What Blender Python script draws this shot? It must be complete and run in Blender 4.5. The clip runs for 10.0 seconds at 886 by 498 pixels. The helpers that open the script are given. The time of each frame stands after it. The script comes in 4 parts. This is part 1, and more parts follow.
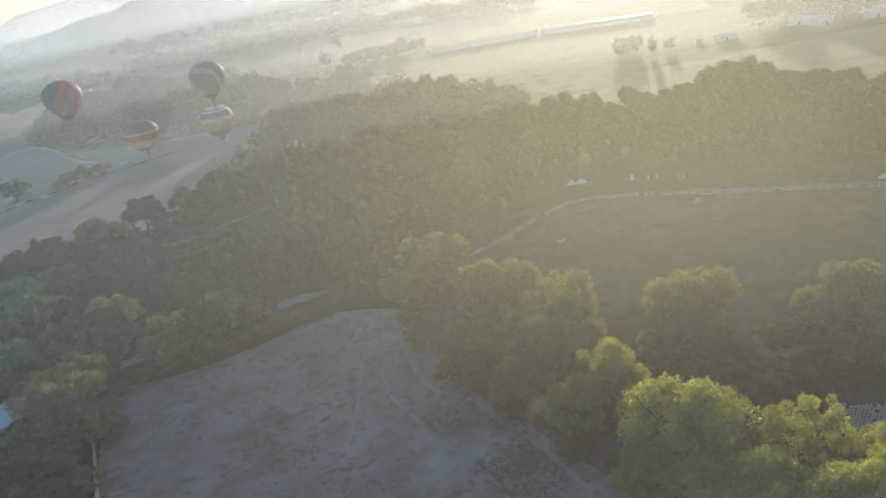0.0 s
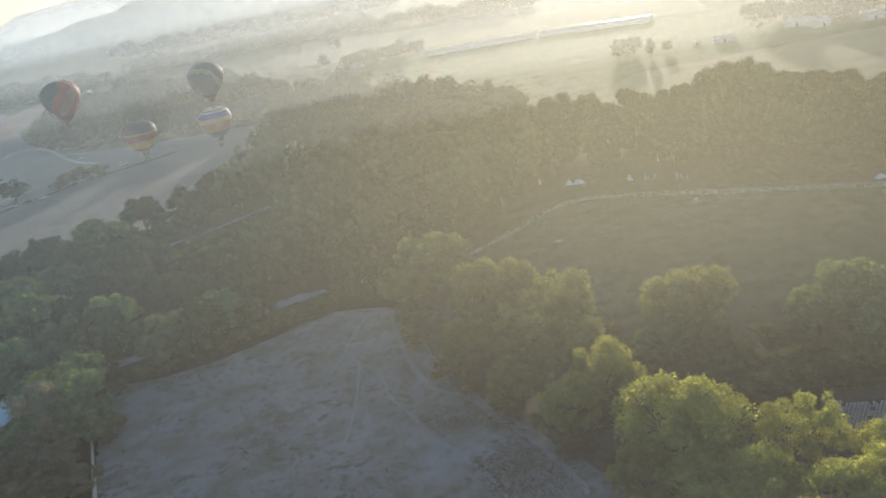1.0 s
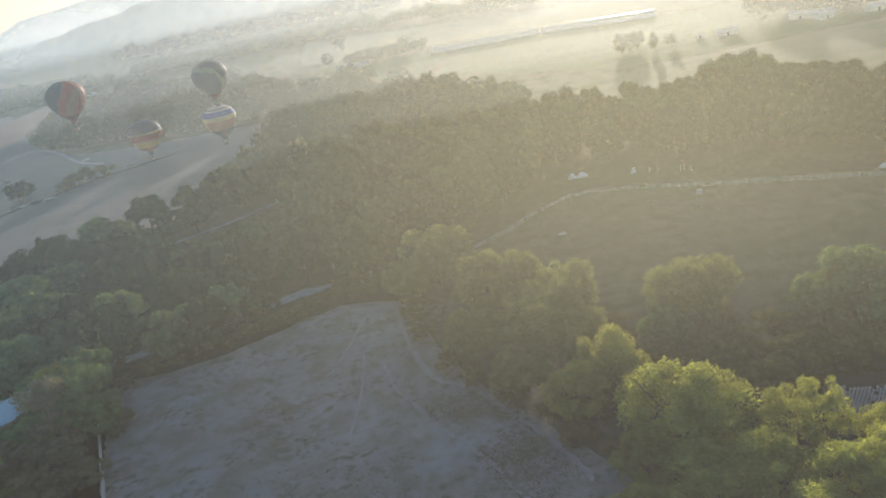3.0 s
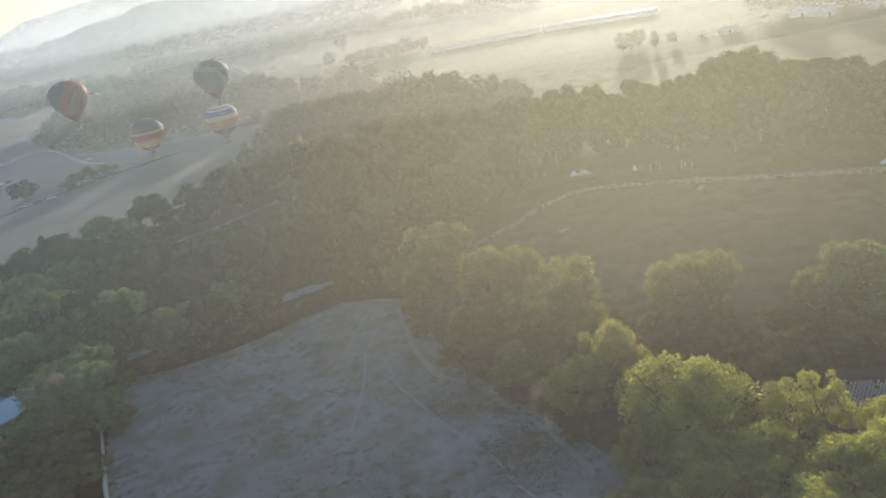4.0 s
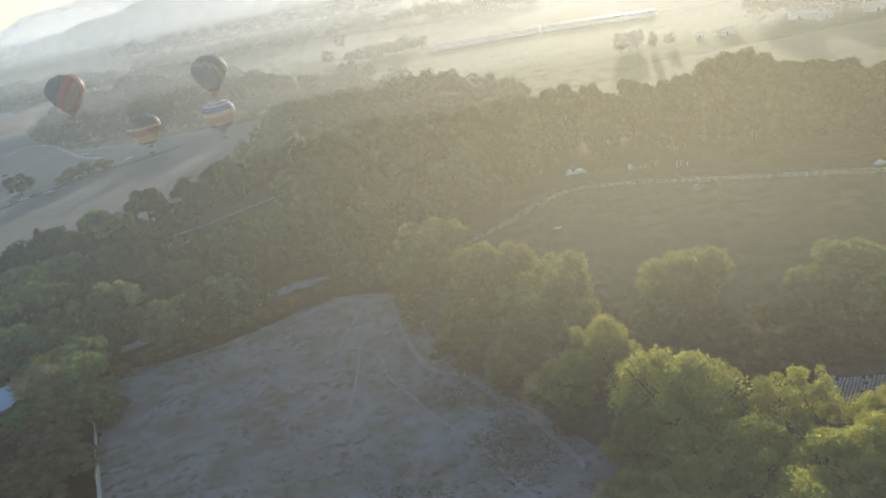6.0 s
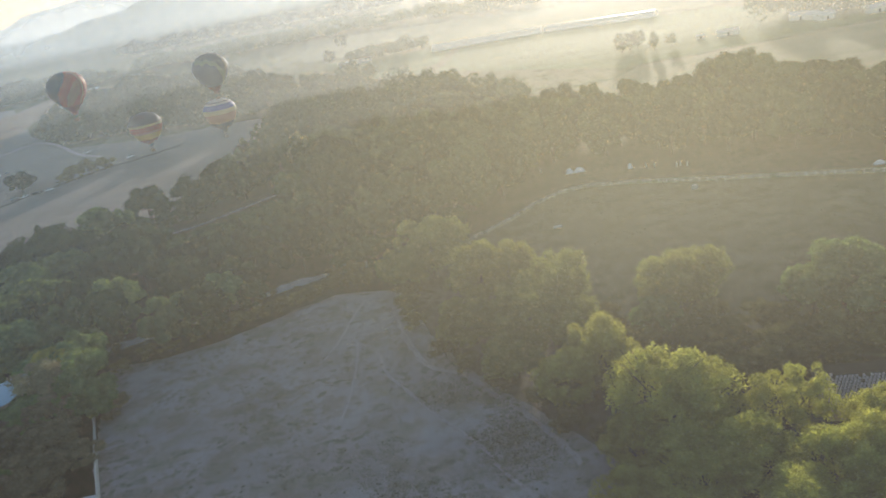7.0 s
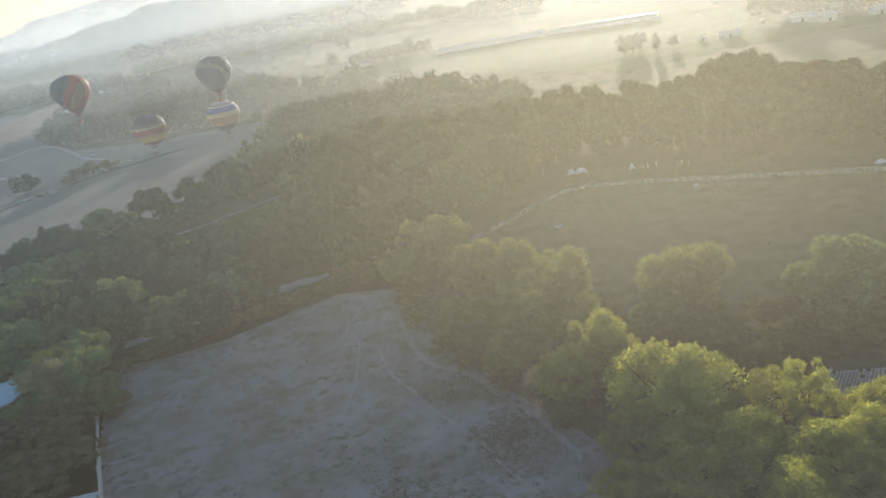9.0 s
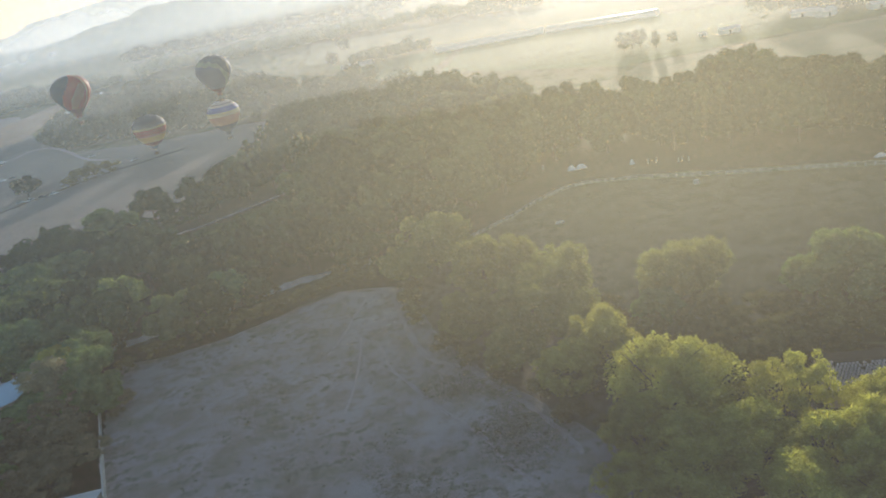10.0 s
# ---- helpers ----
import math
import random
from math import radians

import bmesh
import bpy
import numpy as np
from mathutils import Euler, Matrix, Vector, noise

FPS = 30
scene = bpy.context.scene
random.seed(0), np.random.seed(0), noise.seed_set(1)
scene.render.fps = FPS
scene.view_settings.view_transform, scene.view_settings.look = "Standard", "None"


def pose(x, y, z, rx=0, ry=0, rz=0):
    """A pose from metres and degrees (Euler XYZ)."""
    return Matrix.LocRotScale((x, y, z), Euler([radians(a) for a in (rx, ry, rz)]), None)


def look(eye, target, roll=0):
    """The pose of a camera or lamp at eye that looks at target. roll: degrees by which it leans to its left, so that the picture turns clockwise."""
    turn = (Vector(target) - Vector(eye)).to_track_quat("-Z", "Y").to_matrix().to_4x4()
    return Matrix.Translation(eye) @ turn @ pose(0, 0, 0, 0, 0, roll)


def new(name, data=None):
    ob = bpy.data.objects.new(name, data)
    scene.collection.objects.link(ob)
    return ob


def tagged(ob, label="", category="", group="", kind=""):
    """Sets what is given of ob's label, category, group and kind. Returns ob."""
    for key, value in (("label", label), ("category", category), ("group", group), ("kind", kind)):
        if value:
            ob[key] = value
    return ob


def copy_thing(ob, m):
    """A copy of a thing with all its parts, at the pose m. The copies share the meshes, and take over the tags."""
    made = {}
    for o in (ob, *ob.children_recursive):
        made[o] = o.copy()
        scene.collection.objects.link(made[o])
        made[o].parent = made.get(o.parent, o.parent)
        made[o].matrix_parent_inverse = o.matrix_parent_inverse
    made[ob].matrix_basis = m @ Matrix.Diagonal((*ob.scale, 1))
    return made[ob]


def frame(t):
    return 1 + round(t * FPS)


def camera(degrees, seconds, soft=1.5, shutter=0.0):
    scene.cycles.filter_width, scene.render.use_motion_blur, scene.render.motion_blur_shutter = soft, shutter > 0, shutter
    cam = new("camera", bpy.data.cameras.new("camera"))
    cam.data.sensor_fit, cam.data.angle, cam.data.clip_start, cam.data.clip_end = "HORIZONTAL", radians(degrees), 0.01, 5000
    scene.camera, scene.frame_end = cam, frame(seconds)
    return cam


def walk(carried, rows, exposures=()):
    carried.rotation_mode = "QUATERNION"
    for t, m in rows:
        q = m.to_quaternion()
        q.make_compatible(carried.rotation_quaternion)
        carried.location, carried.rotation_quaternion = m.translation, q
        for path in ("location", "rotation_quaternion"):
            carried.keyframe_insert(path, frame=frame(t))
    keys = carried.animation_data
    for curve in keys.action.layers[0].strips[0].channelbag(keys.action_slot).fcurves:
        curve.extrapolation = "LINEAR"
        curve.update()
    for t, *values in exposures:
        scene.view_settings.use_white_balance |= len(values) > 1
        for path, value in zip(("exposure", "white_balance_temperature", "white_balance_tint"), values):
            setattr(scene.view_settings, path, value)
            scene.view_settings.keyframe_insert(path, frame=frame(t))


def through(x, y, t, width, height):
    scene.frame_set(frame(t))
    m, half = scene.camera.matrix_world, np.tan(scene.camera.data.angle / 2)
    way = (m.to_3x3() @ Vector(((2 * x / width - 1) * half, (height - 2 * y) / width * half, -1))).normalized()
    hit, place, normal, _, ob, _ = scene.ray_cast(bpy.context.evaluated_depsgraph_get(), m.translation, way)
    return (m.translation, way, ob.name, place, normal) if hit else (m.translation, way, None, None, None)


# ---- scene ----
# ---------------------------------------------------------------- camera
cam = camera(56.0, 10.0, soft=1.75)
# seconds, x, y, z, pitch, roll, yaw
PATH = [
    (0.0, -1.49, 5.49, 85.98, -19.97, -11.38, -0.69),
    (0.5, -1.36, 5.20, 85.54, -19.85, -11.51, -0.57),
    (1.0, -1.44, 4.86, 85.36, -19.83, -11.29, -0.82),
    (1.5, -1.32, 4.66, 84.91, -19.57, -11.72, -0.64),
    (2.0, -1.14, 4.37, 84.60, -19.63, -12.04, -0.18),
    (2.5, -1.30, 3.99, 84.36, -19.80, -11.96, -0.45),
    (4.0, -1.05, 3.16, 83.29, -19.76, -12.23, -0.19),
    (4.5, -1.05, 2.77, 83.20, -19.69, -12.01, -0.36),
    (5.0, -0.75, 2.52, 82.85, -19.74, -12.02, -0.23),
    (5.5, -0.81, 2.31, 82.56, -19.79, -11.79, -0.33),
    (7.0, -0.32, 1.50, 81.65, -19.73, -11.37, -0.32),
    (7.5, -0.23, 1.29, 81.36, -19.80, -11.44, -0.14),
    (8.0, -0.12, 1.07, 81.04, -19.68, -11.32, -0.31),
    (8.5, -0.14, 0.70, 80.91, -19.52, -11.44, -0.31),
    (9.0, -0.08, 0.47, 80.58, -19.40, -11.53, -0.12),
    (9.5, 0.06, 0.27, 80.27, -19.42, -11.72, -0.12),
    (10.0, 0.00, 0.00, 80.00, -19.43, -12.00, -0.00),
]


def aimed(x, y, z, pitch, roll, yaw):
    p, w = radians(pitch), radians(yaw)
    ahead = Vector((-math.sin(w) * math.cos(p), math.cos(w) * math.cos(p), math.sin(p)))
    return look((x, y, z), Vector((x, y, z)) + ahead * 50, roll)


walk(cam, [(row[0], aimed(*row[1:])) for row in PATH], exposures=[(0.0, 0.77), (10.0, 0.77)])

# ---------------------------------------------------------------- daylight
SUN_AZ, SUN_EL = 15.5, 5.5  # degrees right of +y, degrees above the horizon
world = bpy.data.worlds.new("morning_sky")
scene.world = world
world.use_nodes = True
wn = world.node_tree.nodes
sky = wn.new("ShaderNodeTexSky")
sky.sky_type = "NISHITA"
sky.sun_disc = False
sky.sun_elevation = radians(SUN_EL)
sky.sun_rotation = radians(SUN_AZ)
sky.air_density, sky.dust_density, sky.ozone_density = 1.0, 1.0, 2.3
world.node_tree.links.new(sky.outputs[0], wn["Background"].inputs["Color"])
wn["Background"].inputs["Strength"].default_value = 0.15

sun = new("sun", bpy.data.lights.new("sun", "SUN"))
sun.data.energy = 4.25
sun.data.angle = radians(0.6)
sun.data.color = (1.0, 0.915, 0.79)
sun_way = Vector((math.sin(radians(SUN_AZ)) * math.cos(radians(SUN_EL)), math.cos(radians(SUN_AZ)) * math.cos(radians(SUN_EL)), math.sin(radians(SUN_EL))))
sun.matrix_world = look(sun_way * 900, (0, 0, 0))

# ---------------------------------------------------------------- materials


def tree_of(name):
    m = bpy.data.materials.new(name)
    m.use_nodes = True
    nt = m.node_tree
    return m, nt, nt.nodes["Principled BSDF"]


def node(nt, kind, **values):
    n = nt.nodes.new(kind)
    for key, value in values.items():
        n.inputs[key].default_value = value
    return n


def mixed(nt, fac, a, b):
    """Mix two colours; each a tuple or an output socket."""
    n = nt.nodes.new("ShaderNodeMix")
    n.data_type = "RGBA"
    for socket, value in ((n.inputs[0], fac), (n.inputs[6], a), (n.inputs[7], b)):
        if isinstance(value, tuple):
            socket.default_value = (*value, 1) if len(value) == 3 else value
        elif isinstance(value, (int, float)):
            socket.default_value = value
        else:
            nt.links.new(value, socket)
    return n.outputs[2]


def ramp(nt, fac, low, high):
    n = nt.nodes.new("ShaderNodeMapRange")
    n.inputs["From Min"].default_value, n.inputs["From Max"].default_value = low, high
    nt.links.new(fac, n.inputs["Value"])
    return n.outputs[0]


def noisy(nt, scale, detail=4.0, rough=0.55, space="Object", stretch=None):
    tc = nt.nodes.new("ShaderNodeTexCoord")
    n = node(nt, "ShaderNodeTexNoise", Scale=scale, Detail=detail, Roughness=rough)
    if stretch:
        mp = nt.nodes.new("ShaderNodeMapping")
        mp.inputs["Scale"].default_value = stretch
        nt.links.new(tc.outputs[space], mp.inputs["Vector"])
        nt.links.new(mp.outputs[0], n.inputs["Vector"])
    else:
        nt.links.new(tc.outputs[space], n.inputs["Vector"])
    return n.outputs["Fac"]


def plain(name, colour, other, rough=0.8, scale=1.5, fine=12.0, metal=0.0, bump=0.15, spread=0.5):
    """A surface with stains at one scale and grain at another."""
    m, nt, p = tree_of(name)
    big = ramp(nt, noisy(nt, scale), 0.5 - spread * 0.4, 0.5 + spread * 0.4)
    small = ramp(nt, noisy(nt, fine, 3.0), 0.3, 0.7)
    c = mixed(nt, big, colour, other)
    dark = tuple(v * 0.7 for v in colour)
    nt.links.new(mixed(nt, mixed(nt, small, (0.0, 0.0, 0.0), (0.45, 0.45, 0.45)), c, dark), p.inputs["Base Color"])
    p.inputs["Roughness"].default_value = rough
    p.inputs["Metallic"].default_value = metal
    b = node(nt, "ShaderNodeBump", Strength=bump, Distance=0.05)
    nt.links.new(small, b.inputs["Height"])
    nt.links.new(b.outputs[0], p.inputs["Normal"])
    return m


def leafy(name, colour, other, through=0.5, tint=(1.75, 1.85, 0.75), vary=(0.85, 1.22)):
    """Leaves: each clump its own shade, light passing through them."""
    m, nt, p = tree_of(name)
    geo, info = nt.nodes.new("ShaderNodeNewGeometry"), nt.nodes.new("ShaderNodeObjectInfo")
    c = mixed(nt, geo.outputs["Random Per Island"], colour, other)
    shade = node(nt, "ShaderNodeHueSaturation")
    nt.links.new(c, shade.inputs["Color"])
    for out, low, high in (("Value", *vary), ("Hue", 0.493, 0.512)):
        r = nt.nodes.new("ShaderNodeMapRange")
        nt.links.new(info.outputs["Random"], r.inputs["Value"])
        r.inputs["To Min"].default_value, r.inputs["To Max"].default_value = low, high
        nt.links.new(r.outputs[0], shade.inputs[out])
    clump = node(nt, "ShaderNodeHueSaturation")
    r = nt.nodes.new("ShaderNodeMapRange")
    nt.links.new(noisy(nt, 0.42, 2.0), r.inputs["Value"])
    r.inputs["From Min"].default_value, r.inputs["From Max"].default_value = 0.32, 0.68
    r.inputs["To Min"].default_value, r.inputs["To Max"].default_value = 0.72, 1.28
    nt.links.new(r.outputs[0], clump.inputs["Value"])
    nt.links.new(shade.outputs[0], clump.inputs["Color"])
    col = clump.outputs[0]
    nt.links.new(col, p.inputs["Base Color"])
    p.inputs["Roughness"].default_value = 0.55
    p.inputs["Specular IOR Level"].default_value = 0.0
    tr = nt.nodes.new("ShaderNodeBsdfTranslucent")
    mul = nt.nodes.new("ShaderNodeMix")
    mul.data_type, mul.blend_type = "RGBA", "MULTIPLY"
    mul.inputs[0].default_value = 1.0
    mul.inputs[7].default_value = (*tint, 1)
    nt.links.new(col, mul.inputs[6])
    nt.links.new(mul.outputs[2], tr.inputs["Color"])
    mx = node(nt, "ShaderNodeMixShader", Fac=through)
    nt.links.new(p.outputs[0], mx.inputs[1])
    nt.links.new(tr.outputs[0], mx.inputs[2])
    nt.links.new(mx.outputs[0], nt.nodes["Material Output"].inputs["Surface"])
    return m


def earth(name, base, dust, grass, scale, patch=(0.48, 0.62), stretch=None):
    """Open ground: dust, soil and grass in patches, at real size."""
    m, nt, p = tree_of(name)
    big = ramp(nt, noisy(nt, scale, 5.0, 0.6, stretch=stretch), 0.38, 0.62)
    mid = ramp(nt, noisy(nt, scale * 6, 5.0, 0.65, stretch=stretch), patch[0], patch[1])
    fine = ramp(nt, noisy(nt, scale * 45, 4.0, 0.7), 0.3, 0.75)
    c = mixed(nt, big, base, dust)
    c = mixed(nt, mid, c, grass)
    c = mixed(nt, mixed(nt, fine, (0.0, 0.0, 0.0), (0.4, 0.4, 0.4)), c, tuple(v * 0.55 for v in grass))
    nt.links.new(c, p.inputs["Base Color"])
    p.inputs["Roughness"].default_value = 0.95
    p.inputs["Specular IOR Level"].default_value = 0.15
    b = node(nt, "ShaderNodeBump", Strength=0.6, Distance=0.25)
    nt.links.new(fine, b.inputs["Height"])
    nt.links.new(b.outputs[0], p.inputs["Normal"])
    return m


def dusty(name):
    """Trampled bare field: pale dust in drifts, browner soil, and dark bunches of dead grass in loose swarms."""
    m, nt, p = tree_of(name)
    soil = mixed(nt, ramp(nt, noisy(nt, 0.035, 4.0, 0.6), 0.36, 0.64), (0.36, 0.315, 0.305), (0.465, 0.425, 0.425))
    soil = mixed(nt, mixed(nt, ramp(nt, noisy(nt, 0.11, 5.0, 0.65), 0.49, 0.64), (0.0, 0.0, 0.0), (0.7, 0.7, 0.7)), soil, (0.265, 0.21, 0.16))
    soil = mixed(nt, mixed(nt, ramp(nt, noisy(nt, 0.09, 4.0, 0.6, stretch=(1.0, 1.0, 3.0)), 0.51, 0.68), (0.0, 0.0, 0.0), (0.6, 0.6, 0.6)), soil, (0.23, 0.215, 0.135))
    bunch = mixed(nt, ramp(nt, noisy(nt, 0.42, 4.0, 0.7), 0.50, 0.62), (0.0, 0.0, 0.0), mixed(nt, ramp(nt, noisy(nt, 0.06, 3.0), 0.38, 0.58), (0.12, 0.12, 0.12), (0.85, 0.85, 0.85)))
    soil = mixed(nt, bunch, soil, (0.165, 0.145, 0.095))
    fine = ramp(nt, noisy(nt, 3.2, 4.0, 0.75), 0.3, 0.75)
    soil = mixed(nt, mixed(nt, fine, (0.0, 0.0, 0.0), (0.35, 0.35, 0.35)), soil, (0.19, 0.165, 0.14))
    nt.links.new(soil, p.inputs["Base Color"])
    p.inputs["Roughness"].default_value = 0.95
    p.inputs["Specular IOR Level"].default_value = 0.15
    b = node(nt, "ShaderNodeBump", Strength=0.5, Distance=0.2)
    nt.links.new(fine, b.inputs["Height"])
    nt.links.new(b.outputs[0], p.inputs["Normal"])
    return m


def misty(name, density, top, forward, colour, glow, drift=None, rise=None):
    """A see-through sheet standing in for haze: partly clear, scattering light onwards, thinning with height."""
    m, nt, p = tree_of(name)
    nt.nodes.remove(p)
    geo = nt.nodes.new("ShaderNodeNewGeometry")
    sep = nt.nodes.new("ShaderNodeSeparateXYZ")
    nt.links.new(geo.outputs["Position"], sep.inputs[0])
    fade = nt.nodes.new("ShaderNodeMapRange")
    fade.interpolation_type = "SMOOTHERSTEP"
    nt.links.new(sep.outputs["Z"], fade.inputs["Value"])
    fade.inputs["From Min"].default_value, fade.inputs["From Max"].default_value = 0.0, top
    fade.inputs["To Min"].default_value, fade.inputs["To Max"].default_value = density, 0.0
    wisp = noisy(nt, 0.008, 3.0, 0.5)
    wr = nt.nodes.new("ShaderNodeMapRange")
    nt.links.new(wisp, wr.inputs["Value"])
    wr.inputs["From Min"].default_value, wr.inputs["From Max"].default_value = 0.3, 0.7
    wr.inputs["To Min"].default_value, wr.inputs["To Max"].default_value = 0.85, 1.15
    mu = nt.nodes.new("ShaderNodeMath")
    mu.operation = "MULTIPLY"
    nt.links.new(fade.outputs[0], mu.inputs[0])
    nt.links.new(wr.outputs[0], mu.inputs[1])
    amount = mu.outputs[0]
    for axis, span in (("X", drift), ("Z", rise)):
        if not span:
            continue
        lee = nt.nodes.new("ShaderNodeMapRange")
        lee.interpolation_type = "SMOOTHSTEP"
        nt.links.new(sep.outputs[axis], lee.inputs["Value"])
        flip = span[0] < span[1]
        lee.inputs["From Min"].default_value, lee.inputs["From Max"].default_value = min(span), max(span)
        lee.inputs["To Min"].default_value, lee.inputs["To Max"].default_value = (0.0, 1.0) if flip else (1.0, 0.0)
        thin = nt.nodes.new("ShaderNodeMath")
        thin.operation = "MULTIPLY"
        nt.links.new(amount, thin.inputs[0])
        nt.links.new(lee.outputs[0], thin.inputs[1])
        amount = thin.outputs[0]
    clear = nt.nodes.new("ShaderNodeBsdfTransparent")
    soft = node(nt, "ShaderNodeBsdfTranslucent", Color=(*colour, 1))
    ahead = node(nt, "ShaderNodeBsdfRefraction", Color=(*glow, 1), Roughness=1.0, IOR=1.7)
    both = node(nt, "ShaderNodeMixShader", Fac=forward)
    nt.links.new(soft.outputs[0], both.inputs[1])
    nt.links.new(ahead.outputs[0], both.inputs[2])
    mx = nt.nodes.new("ShaderNodeMixShader")
    nt.links.new(amount, mx.inputs[0])
    nt.links.new(clear.outputs[0], mx.inputs[1])
    nt.links.new(both.outputs[0], mx.inputs[2])
    nt.links.new(mx.outputs[0], nt.nodes["Material Output"].inputs["Surface"])
    return m


# radius, share of light caught, height at which the mist ends, share scattered onwards, its colour, the colour of the light let through, the stretches of x and z over which a drift thickens
# the two nearest sheets are added for veiling glare and a bluish cast on the left
PEARL, COOL, WARM = (0.75, 0.86, 1.0), (0.93, 0.96, 1.0), (0.965, 0.94, 0.69)
MIST = [(66, 0.138, 210, 0.76, (0.88, 0.86, 0.86), WARM), (82, 0.09, 260, 0.0, (0.44, 0.71, 1.0), COOL, (8.0, -38.0), (42.0, 92.0)),
        (360, 0.042, 150, 0.5, PEARL, COOL, (-430.0, 20.0), (0.0, 25.0)), (500, 0.10, 150, 0.7, PEARL, COOL, (-360.0, 20.0), (0.0, 15.0)), (690, 0.095, 160, 0.35, PEARL, COOL, None, (0.0, 25.0)),
        (1080, 0.17, 190, 0.3, PEARL, COOL, None, (0.0, 30.0)), (1850, 0.27, 260, 0.1, PEARL, COOL, None, (0.0, 36.0)), (3080, 0.30, 420, 0.0, (0.82, 0.86, 0.93), COOL)]
M_GROUND = earth("valley_ground", (0.20, 0.19, 0.10), (0.27, 0.23, 0.14), (0.10, 0.13, 0.05), 0.012)
M_FIELD = dusty("dusty_field")
M_PADDOCK = earth("grazed_paddock", (0.15, 0.135, 0.078), (0.18, 0.16, 0.10), (0.12, 0.115, 0.055), 0.03, (0.45, 0.62))
M_STUBBLE = earth("dry_stubble", (0.31, 0.262, 0.232), (0.36, 0.305, 0.27), (0.265, 0.23, 0.188), 0.02, (0.5, 0.72))
M_CROP = earth("green_crop", (0.17, 0.21, 0.10), (0.22, 0.25, 0.13), (0.12, 0.165, 0.07), 0.01, (0.4, 0.65), (0.35, 1.6, 1))
M_STRAW = earth("pale_straw_field", (0.32, 0.28, 0.18), (0.37, 0.32, 0.21), (0.25, 0.24, 0.13), 0.012, (0.45, 0.65), (0.35, 1.6, 1))
M_FLOORWOOD = earth("woodland_floor", (0.10, 0.085, 0.05), (0.13, 0.11, 0.07), (0.06, 0.07, 0.03), 0.08)
M_WEEDS = earth("weedy_ground", (0.17, 0.135, 0.09), (0.21, 0.17, 0.12), (0.115, 0.098, 0.055), 0.08)
M_TRAIL = earth("trodden_dust", (0.49, 0.43, 0.435), (0.54, 0.475, 0.48), (0.42, 0.36, 0.345), 0.2)
M_ROAD = earth("pale_dirt_road", (0.66, 0.68, 0.70), (0.72, 0.74, 0.76), (0.56, 0.56, 0.55), 0.15)
M_SOIL = earth("reddish_bare_soil", (0.36, 0.25, 0.19), (0.42, 0.31, 0.24), (0.27, 0.22, 0.15), 0.02)
M_HILL = earth("scrub_hillside", (0.13, 0.13, 0.08), (0.19, 0.17, 0.11), (0.07, 0.09, 0.04), 0.006)
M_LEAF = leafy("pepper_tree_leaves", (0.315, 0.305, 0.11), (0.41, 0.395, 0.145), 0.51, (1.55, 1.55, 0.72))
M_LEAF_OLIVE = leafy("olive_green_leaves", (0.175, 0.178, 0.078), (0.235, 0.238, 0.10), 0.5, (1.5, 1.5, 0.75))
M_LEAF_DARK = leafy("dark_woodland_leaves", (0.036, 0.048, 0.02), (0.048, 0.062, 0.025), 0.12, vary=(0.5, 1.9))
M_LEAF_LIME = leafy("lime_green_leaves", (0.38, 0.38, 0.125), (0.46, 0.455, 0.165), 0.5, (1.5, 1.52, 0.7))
M_LEAF_BROWN = leafy("brown_olive_leaves", (0.20, 0.17, 0.11), (0.28, 0.23, 0.15), 0.25, (1.3, 1.2, 0.8))
# cooler, darker leaf green with the shade of the grove put into its colour
M_LEAF_SHADED = leafy("shaded_green_leaves", (0.13, 0.18, 0.105), (0.19, 0.25, 0.14), 0.45, (2.1, 2.0, 0.7), (0.7, 1.35))
M_LEAF_BUSH = leafy("hedge_leaves", (0.125, 0.102, 0.044), (0.165, 0.134, 0.058), 0.2, (1.4, 1.5, 0.8))
M_LEAF_PALE = leafy("yellowing_leaves", (0.36, 0.325, 0.20), (0.48, 0.43, 0.28), 0.35, (1.1, 1.05, 0.8))
M_BARK = plain("bark", (0.10, 0.075, 0.05), (0.16, 0.125, 0.09), 0.9, 2.0, 14.0)
M_WHITEWALL = plain("weathered_whitewash", (0.74, 0.73, 0.69), (0.55, 0.52, 0.46), 0.85, 0.8, 9.0)
M_SHEET = plain("pale_blue_sheet_metal", (0.52, 0.72, 0.84), (0.62, 0.78, 0.87), 0.4, 0.6, 6.0, 0.2)
M_GREYSHEET = plain("grey_sheet_metal", (0.45, 0.50, 0.54), (0.58, 0.61, 0.63), 0.5, 0.6, 6.0, 0.2)
M_PLASTER = plain("ochre_plaster", (0.55, 0.45, 0.33), (0.42, 0.34, 0.25), 0.9, 0.7, 8.0)
M_TILE = plain("sunbleached_clay_tile", (0.45, 0.38, 0.37), (0.55, 0.49, 0.49), 0.85, 1.2, 10.0)
M_RAIL = plain("white_painted_rail", (0.78, 0.76, 0.71), (0.62, 0.59, 0.53), 0.7, 1.5, 14.0)
M_FILM = plain("white_greenhouse_film", (0.86, 0.87, 0.88), (0.78, 0.80, 0.82), 0.35, 0.1, 1.0)
_nt, _p = M_FILM.node_tree, M_FILM.node_tree.nodes["Principled BSDF"]
_t = node(_nt, "ShaderNodeBsdfTranslucent", Color=(0.92, 0.92, 0.92, 1))
_x = node(_nt, "ShaderNodeMixShader", Fac=0.6)
_nt.links.new(_p.outputs[0], _x.inputs[1])
_nt.links.new(_t.outputs[0], _x.inputs[2])
_nt.links.new(_x.outputs[0], _nt.nodes["Material Output"].inputs["Surface"])
